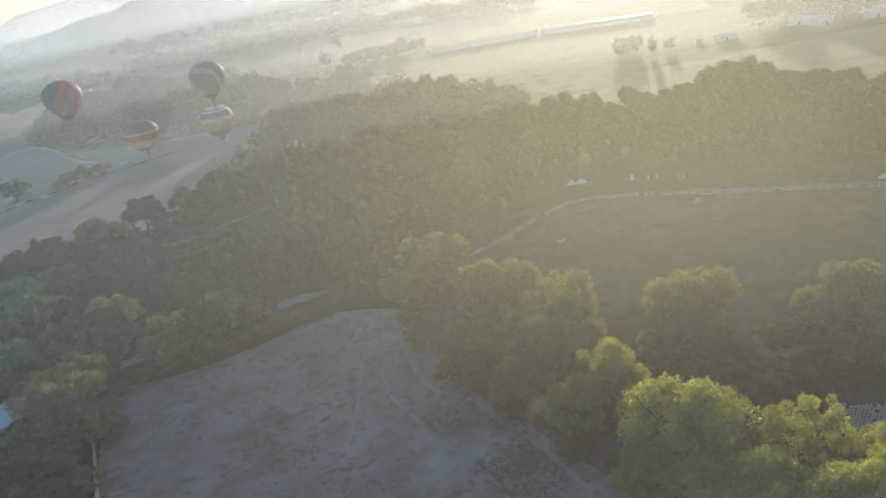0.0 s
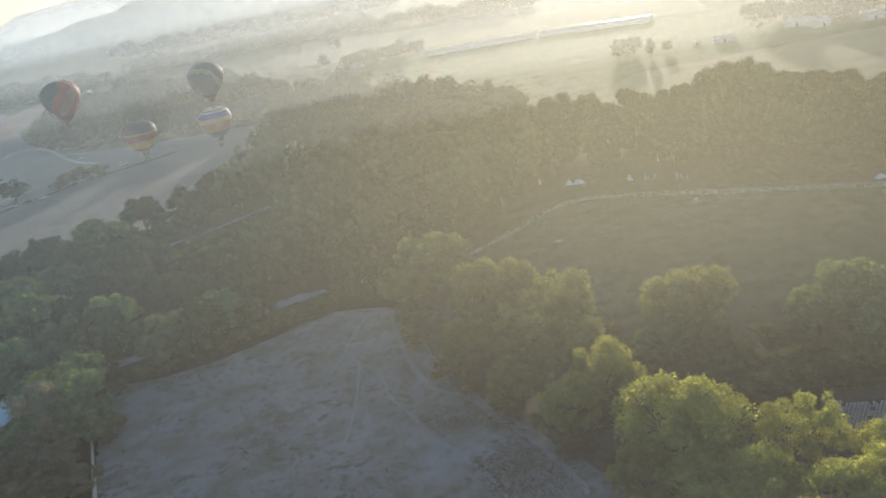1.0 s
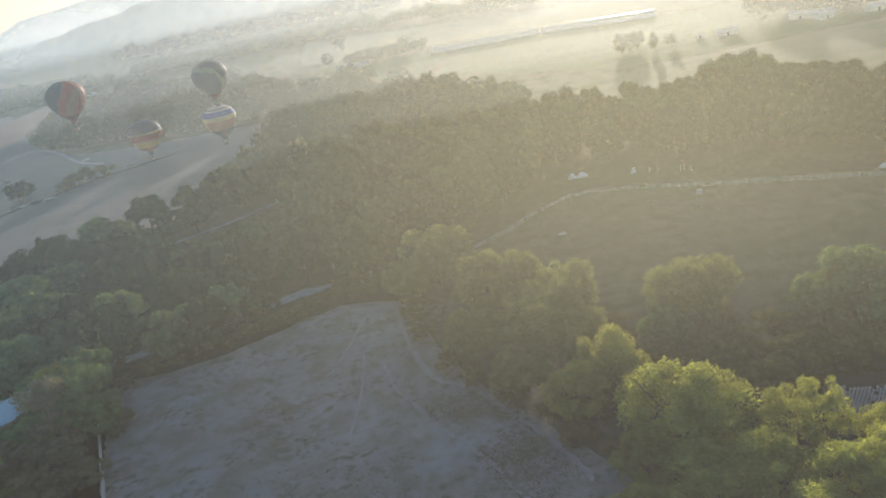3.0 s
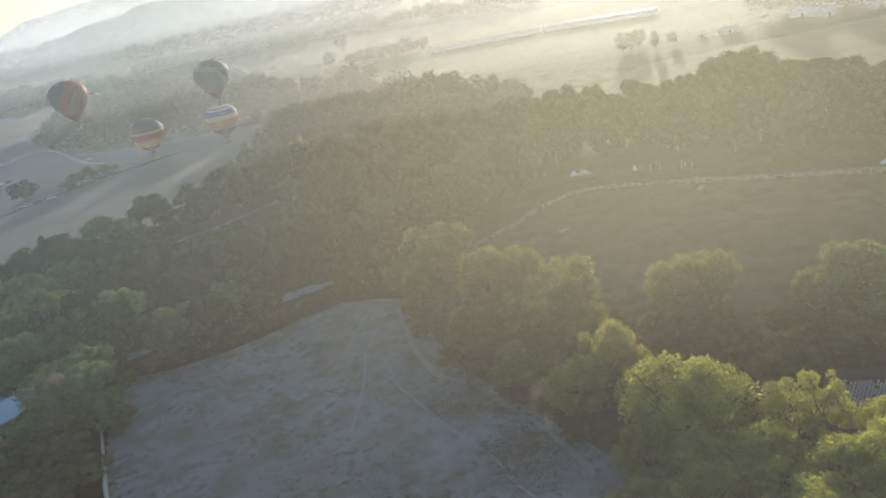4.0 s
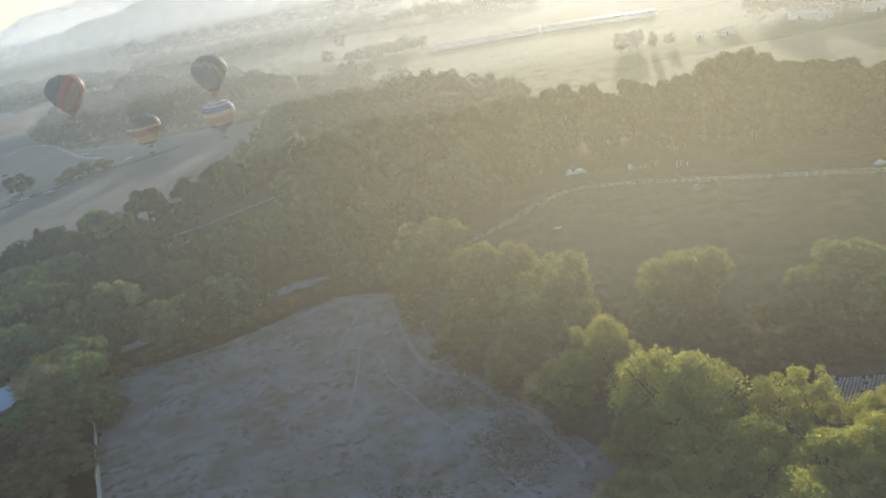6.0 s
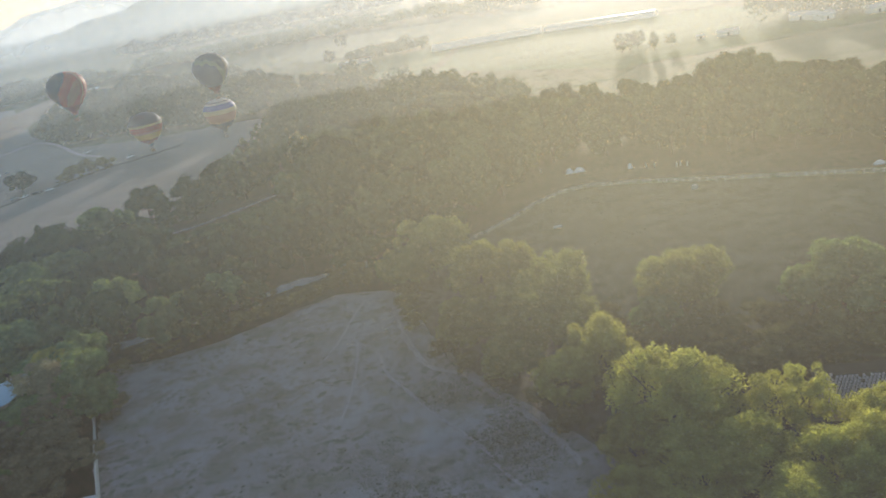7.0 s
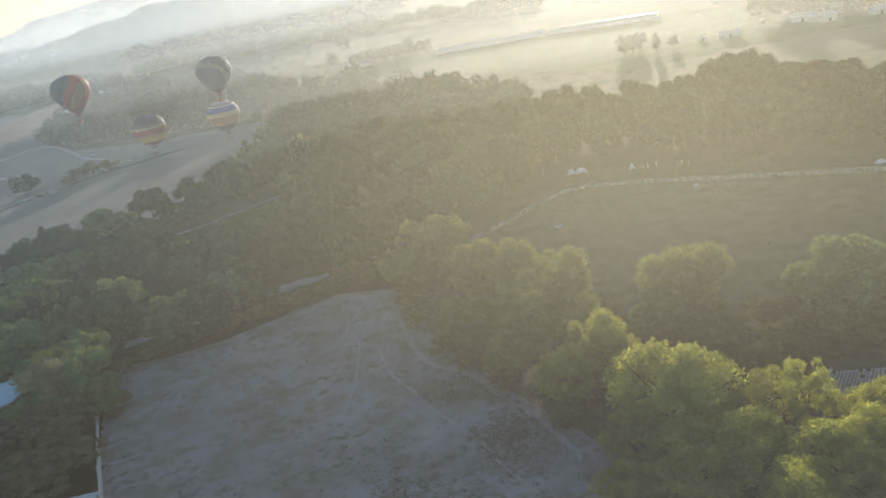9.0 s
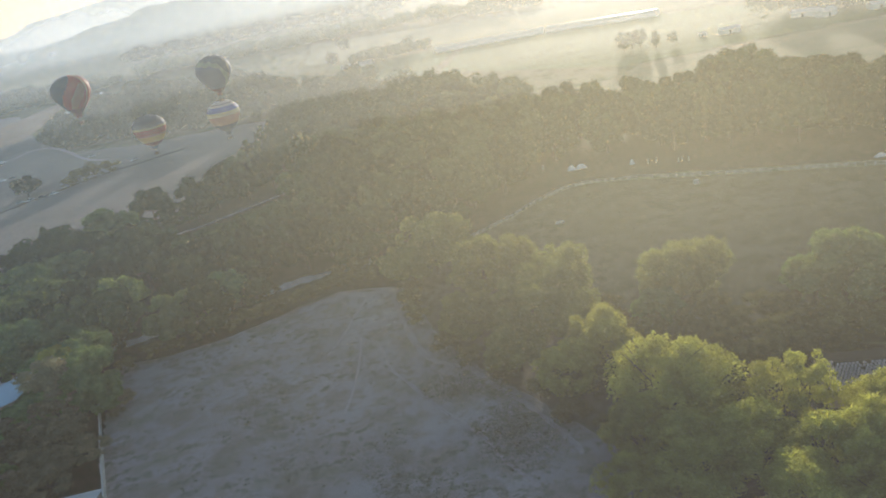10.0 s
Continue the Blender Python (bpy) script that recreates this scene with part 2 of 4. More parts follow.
M_BASKET = plain("brown_wicker", (0.20, 0.12, 0.06), (0.13, 0.08, 0.04), 0.9, 3.0, 20.0)
M_CABLE = plain("dark_steel_cable", (0.10, 0.10, 0.10), (0.16, 0.16, 0.15), 0.5, 3.0, 20.0, 0.6)
M_TYRE = plain("black_rubber", (0.03, 0.03, 0.03), (0.05, 0.05, 0.05), 0.85, 4.0, 30.0)
M_RIM = plain("alloy_rim", (0.45, 0.45, 0.46), (0.35, 0.35, 0.36), 0.35, 4.0, 30.0, 0.8)
M_GLASSDARK = plain("tinted_car_glass", (0.03, 0.035, 0.04), (0.04, 0.045, 0.05), 0.08, 2.0, 10.0)
M_STONE = plain("pale_stone", (0.55, 0.54, 0.52), (0.42, 0.41, 0.39), 0.85, 2.0, 14.0)

# ---------------------------------------------------------------- mesh helpers


def part(name, bm, material, parent=None, label=""):
    me = bpy.data.meshes.new(name)
    bm.to_mesh(me)
    bm.free()
    me.materials.append(material)
    ob = new(name, me)
    if parent is not None:
        ob.parent = parent
    if label:
        tagged(ob, label)
    return ob


def raw(name, verts, faces, material, parent=None, smooth=False):
    me = bpy.data.meshes.new(name)
    me.from_pydata(verts, [], faces)
    me.materials.append(material)
    if smooth:
        me.shade_smooth()
    ob = new(name, me)
    if parent is not None:
        ob.parent = parent
    return ob


def fast_mesh(name, verts, faces, material):
    me = bpy.data.meshes.new(name)
    n, k = faces.shape
    me.vertices.add(len(verts))
    me.vertices.foreach_set("co", np.asarray(verts, np.float32).ravel())
    me.loops.add(n * k)
    me.loops.foreach_set("vertex_index", np.asarray(faces, np.int32).ravel())
    me.polygons.add(n)
    me.polygons.foreach_set("loop_start", np.arange(0, n * k, k, dtype=np.int32))
    me.update(calc_edges=True)
    me.materials.append(material)
    return me


def root(name, m, label, category, group="", kind=""):
    ob = new(name)
    ob.empty_display_size = 0.5
    ob.matrix_basis = m
    return tagged(ob, label, category, group, kind)


def box(bm, x0, y0, z0, x1, y1, z1, bevel=0.0):
    r = bmesh.ops.create_cube(bm, size=1, matrix=Matrix.Translation(((x0 + x1) / 2, (y0 + y1) / 2, (z0 + z1) / 2)) @ Matrix.Diagonal((x1 - x0, y1 - y0, z1 - z0, 1)))
    if bevel:
        edges = list({e for v in r["verts"] for e in v.link_edges})
        bmesh.ops.bevel(bm, geom=edges, offset=bevel, segments=2, affect="EDGES", profile=0.6)
    return bm


def tube(bm, points, radii, sides=7):
    """A round bar through the points, tapering by the radii."""
    rings = []
    for i, (p, r) in enumerate(zip(points, radii)):
        p = Vector(p)
        a, b = Vector(points[max(i - 1, 0)]), Vector(points[min(i + 1, len(points) - 1)])
        d = (b - a).normalized()
        u = d.cross(Vector((0.3, 0.9, 0.1))).normalized()
        w = d.cross(u)
        rings.append([bm.verts.new(p + r * (math.cos(t) * u + math.sin(t) * w)) for t in (2 * math.pi * k / sides for k in range(sides))])
    for r0, r1 in zip(rings, rings[1:]):
        for k in range(sides):
            bm.faces.new((r0[k], r0[(k + 1) % sides], r1[(k + 1) % sides], r1[k]))
    bm.faces.new(rings[0][::-1])
    bm.faces.new(rings[-1])
    return bm


def inside(poly, x, y):
    hit = False
    for (x0, y0), (x1, y1) in zip(poly, poly[1:] + poly[:1]):
        if (y0 > y) != (y1 > y) and x < (x1 - x0) * (y - y0) / (y1 - y0) + x0:
            hit = not hit
    return hit


def patch(name, poly, z, material, label, category, step=4.0, ragged=1.2, relief=0.0):
    """A stretch of ground: an outline made uneven, filled, lying just over what is below it."""
    bm = bmesh.new()
    ring = []
    for (x0, y0), (x1, y1) in zip(poly, poly[1:] + poly[:1]):
        n = max(1, int(math.hypot(x1 - x0, y1 - y0) / step))
        for i in range(n):
            x, y = x0 + (x1 - x0) * i / n, y0 + (y1 - y0) * i / n
            d = noise.noise_vector(Vector((x * 0.12, y * 0.12, z * 40)))
            e = noise.noise_vector(Vector((x * 0.6, y * 0.6, z * 40 + 9)))
            ring.append(bm.verts.new((x + (d.x + e.x * 0.9) * ragged, y + (d.y + e.y * 0.9) * ragged, z)))
    face = bm.faces.new(ring)
    bmesh.ops.triangulate(bm, faces=[face])
    for f in bm.faces:
        if f.normal.z < 0:
            f.normal_flip()
    ob = part(name, bm, material)
    return tagged(ob, label, category, kind="structure")


def ribbon(name, points, width, z, material, label, category, seed=1):
    """A trodden line of uneven width along a curve."""
    rnd = random.Random(seed)
    pts = [Vector((*p, z)) for p in points]
    fine = []
    for i in range(len(pts) - 1):
        a, b, c, d = pts[max(i - 1, 0)], pts[i], pts[i + 1], pts[min(i + 2, len(pts) - 1)]
        n = max(2, int((c - b).length / 1.5))
        for k in range(n):
            t = k / n
            fine.append(0.5 * (2 * b + (c - a) * t + (2 * a - 5 * b + 4 * c - d) * t * t + (3 * b - a - 3 * c + d) * t ** 3))
    fine.append(pts[-1])
    verts, faces = [], []
    for i, p in enumerate(fine):
        d = (fine[min(i + 1, len(fine) - 1)] - fine[max(i - 1, 0)]).normalized()
        s = Vector((-d.y, d.x, 0))
        w0, w1 = (width * 0.5 * rnd.uniform(0.55, 1.3) for _ in range(2))
        verts += [p + s * w0, p - s * w1]
    for i in range(len(fine) - 1):
        faces.append((2 * i, 2 * i + 1, 2 * i + 3, 2 * i + 2))
    ob = raw(name, verts, faces, material)
    return tagged(ob, label, category, kind="structure")


# ---------------------------------------------------------------- ground and distance
bm = bmesh.new()
xs = [-4800, -3000, -1800, -1000, -500, -200, 0, 200, 500, 1000, 1800, 3000, 4800]
ys = [-1500, -600, -200, 0, 100, 200, 350, 600, 1000, 1600, 2600, 3800, 4850]
grid = [[bm.verts.new((x, y, 0)) for x in xs] for y in ys]
for r0, r1 in zip(grid, grid[1:]):
    for k in range(len(xs) - 1):
        bm.faces.new((r0[k], r0[k + 1], r1[k + 1], r1[k]))
tagged(part("ground", bm, M_GROUND), "dry valley floor with grass and scrub", "ground", kind="structure")


def ridge(name, y0, depth, profile, seed, label):
    """A mountain as a relief: a crest that follows the profile (x, height), falling to the plain on both sides."""
    xs = np.linspace(profile[0][0], profile[-1][0], 150)
    crest = np.interp(xs, [p[0] for p in profile], [p[1] for p in profile])
    rows = np.linspace(-1, 1, 30)
    verts, faces = [], []
    for j, s in enumerate(rows):
        fall = max(0.0, 1 - abs(s)) ** 1.15
        for x, h in zip(xs, crest):
            y = y0 + s * depth
            rough = noise.fractal(Vector((x * 0.006 + seed, y * 0.006, 0)), 1.0, 2.0, 5)
            verts.append((x, y, -9 + (h + 9) * fall * (1 + 0.10 * rough * (1 - fall)) + 1.2 * rough * fall))
    n = len(xs)
    for j in range(len(rows) - 1):
        for i in range(n - 1):
            faces.append((j * n + i, j * n + i + 1, (j + 1) * n + i + 1, (j + 1) * n + i))
    ob = raw(name, verts, faces, M_HILL, smooth=True)
    return tagged(ob, label, "mountain", kind="structure")


ridge("mountain_front", 2700, 700, [(-1750, 0), (-1400, 2), (-1221, 7), (-1144, 21), (-1077, 35), (-1046, 48), (-982, 53), (-933, 67), (-905, 72), (-841, 76), (-783, 81), (-766, 91), (-724, 101), (-676, 97), (-560, 103), (-300, 110), (200, 100), (700, 50), (1200, 0)], 3.0, "low scrub-covered mountain fading into morning haze")
ridge("mountain_back", 4250, 520, [(-3200, 10), (-2400, 40), (-1990, 70), (-1871, 97), (-1838, 98), (-1789, 110), (-1731, 138), (-1687, 145), (-1574, 154), (-1488, 163), (-1286, 182), (-900, 195), (-300, 160), (600, 60), (1400, 0)], 9.0, "far blue mountain ridge barely visible in haze")

FIELD = [(-85.5, 191.6), (-83.6, 178), (-76.4, 151), (-69, 129.6), (-60.1, 96.8), (28.4, 79.1), (25.8, 99.2), (20.3, 115.7), (10.1, 136.3), (1.3, 154), (-5.2, 171.5), (-9.8, 191.9), (-12.2, 204.6), (-29.4, 210.5), (-44.6, 202.4), (-58.1, 194.8), (-72.8, 191)]
patch("field_dusty", FIELD, 0.05, M_FIELD, "bare dusty field with dry grass patches, in shade", "field", 1.6, 0.8)
PADDOCK = [(11.4, 232.3), (21.7, 240.4), (31.8, 250.9), (42.7, 259.3), (52.4, 259.2), (67.2, 252.3), (83.4, 241.8), (110.1, 227.2), (130.4, 216.3), (147, 170), (106.7, 140.9), (76.8, 128.2), (54.6, 135.9), (36.4, 148.8), (27.4, 177.1), (20.3, 200.6)]
patch("paddock", PADDOCK, 0.05, M_PADDOCK, "fenced paddock of short dull grass", "field")
LEFTFIELD = [(-260, 262), (-170, 262), (-130, 292), (-106, 326), (-97, 358), (-80, 404), (-80, 472), (-92, 540), (-113.8, 545), (-176.7, 553), (-238, 581.9), (-302.3, 685.5), (-429.9, 953), (-724.4, 1143.7), (-475.7, 649.8), (-300, 363.7)]
patch("field_stubble", LEFTFIELD, 0.05, M_STUBBLE, "open harvested field of pale dry stubble", "field", 6.0, 2.0)
WOODFLOOR = [(-186, 324.5), (-105.5, 124.6), (-79.3, 128.3), (-82.3, 162.1), (-91.5, 202.1), (-59.9, 202.6), (-14.6, 213.8), (-0.4, 203.5), (18.5, 209.8), (13.3, 234.7), (44.5, 264.1), (80.8, 250.7), (138.3, 217.5), (213.9, 184.7), (210.9, 269.6), (150.9, 359), (63.9, 389.8), (30.8, 501.2), (-46.5, 621.4), (-113.3, 639.5), (-113.4, 472.5), (-146.2, 419.2), (-137.6, 334)]
patch("woodland_floor", WOODFLOOR, 0.03, M_FLOORWOOD, "dark leaf-littered ground under the trees", "ground", 6.0, 2.0)
HEDGEFLOOR = [(-11.8, 211.6), (13.1, 224), (27.6, 196.8), (32.9, 167.3), (43.7, 146.2), (79.4, 124.4), (72.4, 72.3), (26.3, 73.4), (23.8, 99.1), (17.3, 115.6), (7.1, 136.2), (-1.3, 153.9), (-7.7, 171.4)]
patch("hedgerow_floor", HEDGEFLOOR, 0.035, M_WEEDS, "weedy brown ground beneath the tree row", "ground", 5.0, 1.5)
patch("crop_field", [(64, 393.8), (150.9, 362.7), (209.4, 314.5), (363.5, 353.4), (302.7, 448.3), (126.9, 454.7)], 0.05, M_STRAW, "pale sunlit straw field beyond the trees", "field", 12.0, 2.0)
patch("crop_field", [(119.2, 461.6), (302.3, 454.7), (240.9, 631.7), (56.8, 719.9), (23.5, 594.1)], 0.05, M_CROP, "green crop field in low sun", "field", 14.0, 2.0)
patch("crop_field", [(209.5, 310.8), (189.8, 266.4), (316.6, 219.3), (459.2, 265.7), (366.4, 349.4)], 0.05, M_CROP, "green crop field in low sun", "field", 14.0, 2.0)
patch("crop_field", [(-28, 629.3), (15, 597.4), (49.1, 727), (-68.3, 783.4)], 0.05, M_CROP, "green crop field in low sun", "field", 14.0, 2.0)
patch("crop_field", [(-93.9, 835.6), (245.8, 652.7), (281.3, 800.3), (-108.3, 1093)], 0.05, M_STRAW, "pale straw field beyond the greenhouses", "field", 20.0, 3.0)

patch("bare_field", [(-340, 700), (-412, 863), (-409, 935), (-407, 1004), (-368, 963), (-355, 867), (-340, 784), (-327, 714)], 0.055, M_SOIL, "strip of bare reddish soil beside the far wood", "field", 10.0, 3.0)

# trodden lines over the dusty field
for n, (pts, w) in enumerate([
        ([(-21, 205), (-22.5, 200), (-25, 191), (-27, 182), (-30.5, 172)], 0.7),
        ([(-23, 178), (-23, 166), (-24, 153), (-25.5, 144)], 0.6),
        ([(-15, 201), (-13.5, 187), (-11, 172), (-7, 159), (0, 152), (5, 141), (9, 134), (13, 124), (15.5, 115)], 1.3),
        ([(-18, 170), (-16, 159), (-11, 148), (-7, 139), (0, 126), (3, 117), (7, 109)], 0.8),
        ([(-38, 118), (-24, 116), (-12, 110), (0, 108)], 0.8),
        ([(-13.9, 201.5), (-22, 204.5), (-30, 206.5), (-40, 201.5)], 3.2)]):
    ribbon("trail", pts, w, 0.062, M_TRAIL, "pale trodden dust trail across the field", "trail", n)
ribbon("road", [(-124.7, 192.7), (-102.3, 200.7), (-84.9, 206), (-59.5, 216.7), (-41, 225.1), (-19.2, 229.1), (3.8, 228.2)], 5.0, 0.07, M_ROAD, "pale dirt road glimpsed between trees", "road", 7)
TRACK = [(-153.2, 294.1), (-121.8, 298.8), (-93.6, 307.4), (-79.7, 316.5), (-61.8, 331.8), (-35.6, 349.8)]
ribbon("road", TRACK, 2.6, 0.07, M_TRAIL, "dim dirt track through the woods", "road", 8)
ribbon("road", [(-250, 398), (-216, 421), (-206, 438), (-197, 447), (-191, 456), (-179, 470), (-160, 483), (-138, 501)], 3.5, 0.07, M_WEEDS, "weedy dirt track across the stubble field", "road", 9)
ribbon("road", [(-330, 590), (-294, 610), (-290, 631), (-277, 636), (-252, 606), (-215, 544), (-191, 517)], 3.5, 0.075, M_TRAIL, "curving dirt track on the stubble field", "road", 10)

# ---------------------------------------------------------------- mist


def mist(radius, density, top, forward, colour, glow, drift=None, rise=None, half=62.0, bottom=-0.5):
    verts, faces = [], []
    n = 40
    for i in range(n + 1):
        a = radians(-half + 2 * half * i / n)
        verts += [(radius * math.sin(a), radius * math.cos(a), bottom), (radius * math.sin(a), radius * math.cos(a), top)]
        if i:
            faces.append((2 * i - 2, 2 * i - 1, 2 * i + 1, 2 * i))
    ob = raw("mist", verts, faces, misty("morning_mist", density, top, forward, colour, glow, drift, rise), smooth=True)
    return tagged(ob, "thin see-through sheet standing in for sunlit morning mist over the valley", "mist", "morning mist", kind="stuff")


for layer in MIST:
    mist(*layer)

# ---------------------------------------------------------------- trees


def core_quads():
    """A coarse ball of 48 triangles, corner by corner."""
    out = []
    for axis in range(3):
        for side in (-1, 1):
            for i in (0, 1):
                for j in (0, 1):
                    for a, b in ((i, j), (i + 1, j), (i + 1, j + 1), (i, j), (i + 1, j + 1), (i, j + 1)):
                        p = np.roll(np.array([side, (a - 1) * 1.0, (b - 1) * 1.0]), axis)
                        out.append(p / np.linalg.norm(p))
    return np.array(out)


CORE = core_quads()


def crown_data(seed, radius, low, high, lobes, leaves, size, wild=0.42, core=0.74, cone=False, bulk=(0.2, 0.44)):
    """Leaf sprays over overlapping rounded clumps: an uneven crown with gaps."""
    rng = np.random.default_rng(seed)
    mid, half = (low + high) / 2, (high - low) / 2
    centres, radii = [], []
    for k in range(lobes):
        a, u = rng.uniform(0, 2 * np.pi), rng.uniform(-0.9, 0.95)
        ring = np.sqrt(max(0.0, 1 - u * u)) * rng.uniform(0.62, 0.92)
        r = radius * rng.uniform(*bulk)
        if k < 4:
            ring, u, r = ring * 0.3, rng.uniform(-0.2, 0.9), radius * bulk[1]
        if cone:
            up = (k + 0.5) / lobes
            ring, u, r, a = (1 - up) * 0.8 + 0.02, up * 2.6 - 1.25, radius * (0.34 - 0.2 * up), k * 2.4
        centres.append((ring * np.cos(a) * radius, ring * np.sin(a) * radius, mid + u * half * 0.72))
        radii.append(r)
    centres, radii = np.array(centres), np.array(radii)
    pick = rng.choice(lobes, leaves, p=radii ** 2 / (radii ** 2).sum())
    d = rng.normal(size=(leaves, 3))
    d /= np.linalg.norm(d, axis=1)[:, None]
    d[:, 2] = np.where(d[:, 2] < -0.6, -d[:, 2], d[:, 2])
    deep = rng.random(leaves) < 0.03
    depth = np.where(deep, rng.uniform(0.2, 0.62, leaves), 1 - np.abs(rng.normal(0, 0.10, leaves)) + rng.uniform(0, 0.1, leaves))
    bump = 1 + 0.2 * np.sin(d[:, 0] * 7 + pick) * np.sin(d[:, 1] * 6 + pick * 2) + 0.12 * np.sin(d[:, 2] * 13 + pick) * np.sin(d[:, 0] * 15)
    c = centres[pick] + d * (radii[pick] * depth * bump)[:, None] * (1, 1, 0.9)
    n = d * 0.8 + rng.normal(size=(leaves, 3)) * wild + (0, 0, 0.2)
    n /= np.linalg.norm(n, axis=1)[:, None]
    t = np.cross(n, rng.normal(size=(leaves, 3)))
    t /= np.linalg.norm(t, axis=1)[:, None]
    w = np.cross(n, t)
    long = (size * rng.uniform(0.6, 1.3, leaves) )[:, None]
    wide = long * rng.uniform(0.4, 0.7, leaves)[:, None]
    verts = np.stack([c - t * long / 2 - w * wide / 2, c - t * long / 2 + w * wide / 2 + n * wide * 0.2, c + t * long / 2 - (0, 0, 0.18) * long], 1).reshape(-1, 3)
    # a dense inner body in each clump, so that light does not leak through
    cores = []
    for q, r in zip(centres, radii):
        cores.append(CORE * (r * core, r * core, r * core * 0.9) * rng.uniform(0.9, 1.1, (len(CORE) // 6, 1)).repeat(6, 0) + q)
    verts = np.concatenate([verts, *cores])
    faces = np.arange(len(verts)).reshape(-1, 3)
    return verts, faces, centres, radii


def make_tree(kind, label, seed, radius, height, lobes, leaves, size, material, group, low=0.05, stem=0.34, wild=0.42, core=0.7, cone=False, bulk=(0.2, 0.44)):
    base = root(kind, Matrix.Identity(4), label, "tree", group)
    verts, faces, centres, radii = crown_data(seed, radius, height * low, height, lobes, leaves, size, wild, core, cone, bulk)
    crown = new("crown", fast_mesh("crown", verts, faces, material))
    crown.parent = base
    bm, rnd = bmesh.new(), random.Random(seed)
    fork = height * 0.36
    tube(bm, [(0, 0, -0.3), (0.05, 0.02, fork * 0.3), (0.15, -0.1, fork * 0.7), (0.1, 0.1, fork)], [stem * 1.35, stem, stem * 0.85, stem * 0.75], 8)
    for k in range(min(8, lobes)):
        c = Vector(centres[k])
        s = Vector((0.1, 0.1, fork * rnd.uniform(0.7, 1.0)))
        m1 = s.lerp(c, 0.45) + Vector((0, 0, -0.3))
        tube(bm, [s, m1, c], [stem * 0.5, stem * 0.3, stem * 0.08], 5)
    part("trunk", bm, M_BARK, base)
    return base


def place(src, x, y, r, h, turn, ref, z=0.0):
    m = pose(x, y, z, 0, 0, turn) @ Matrix.Diagonal((r / ref[0], r / ref[0], h / ref[1], 1))
    return copy_thing(src, m)


rt = random.Random(11)
REF = (6.0, 13.0)
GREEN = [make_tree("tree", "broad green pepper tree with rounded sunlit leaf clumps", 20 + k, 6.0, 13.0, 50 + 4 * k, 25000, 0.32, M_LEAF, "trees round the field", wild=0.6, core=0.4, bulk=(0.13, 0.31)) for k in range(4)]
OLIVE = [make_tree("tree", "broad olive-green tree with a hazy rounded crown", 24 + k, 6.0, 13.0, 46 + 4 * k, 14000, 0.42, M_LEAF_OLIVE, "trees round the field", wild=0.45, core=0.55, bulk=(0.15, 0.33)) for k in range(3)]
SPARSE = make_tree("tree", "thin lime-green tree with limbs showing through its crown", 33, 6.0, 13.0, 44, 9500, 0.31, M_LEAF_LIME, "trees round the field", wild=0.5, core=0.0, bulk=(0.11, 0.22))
SHADY = [make_tree("tree", "tree with a dense crown, its green darkened as if shaded", 40 + k, 6.0, 13.0, 40 + 3 * k, 6400, 0.54, M_LEAF_SHADED, "trees round the field", wild=0.22, core=0.85, bulk=(0.16, 0.34)) for k in range(4)]
BROWN = [make_tree("tree", "low tree with dull brown-olive leaves and upright shoots", 50 + k, 6.0, 13.0, 44, 9000, 0.46, M_LEAF_BROWN, "trees round the field", wild=0.6, core=0.66, bulk=(0.14, 0.3)) for k in range(2)]
CONIFER = make_tree("conifer", "dark spiky conifer standing above the grove", 71, 6.0, 13.0, 46, 9000, 0.6, M_LEAF_DARK, "trees round the field", wild=0.6, core=0.4, cone=True)
LOOSE = [make_tree("tree", "tall dark tree with a loose uneven crown and gaps", 75 + k, 6.0, 13.0, 46, 9000, 0.5, M_LEAF_DARK, "trees round the field", wild=0.65, core=0.35, bulk=(0.13, 0.29)) for k in range(2)]
PALE = make_tree("tree", "small tree with yellowing pale leaves", 61, 6.0, 13.0, 34, 9000, 0.5, M_LEAF_PALE, "trees round the field", wild=0.6, core=0.5, bulk=(0.14, 0.3))
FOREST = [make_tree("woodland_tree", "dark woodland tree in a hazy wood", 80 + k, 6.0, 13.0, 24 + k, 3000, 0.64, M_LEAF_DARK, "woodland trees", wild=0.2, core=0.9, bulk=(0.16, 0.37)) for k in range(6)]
BUSH = [make_tree("bush", "low rounded dark green bush", 100 + k, 6.0, 13.0, 14, 1600, 0.85, M_LEAF_BUSH, "bushes", 0.02, 0.2) for k in range(2)]

def beside_track(x, y, h):
    """The growth on the near side of the track through the wood stays low, and rises away from it."""
    if not -0.325 < x / y < -0.17:
        return h
    share = y / np.interp(x / y, [p[0] / p[1] for p in TRACK], [p[1] for p in TRACK])
    return min(h, max(1.0, 78.0 * (1.0 - share) - 1.2)) if share < 1.0 else h


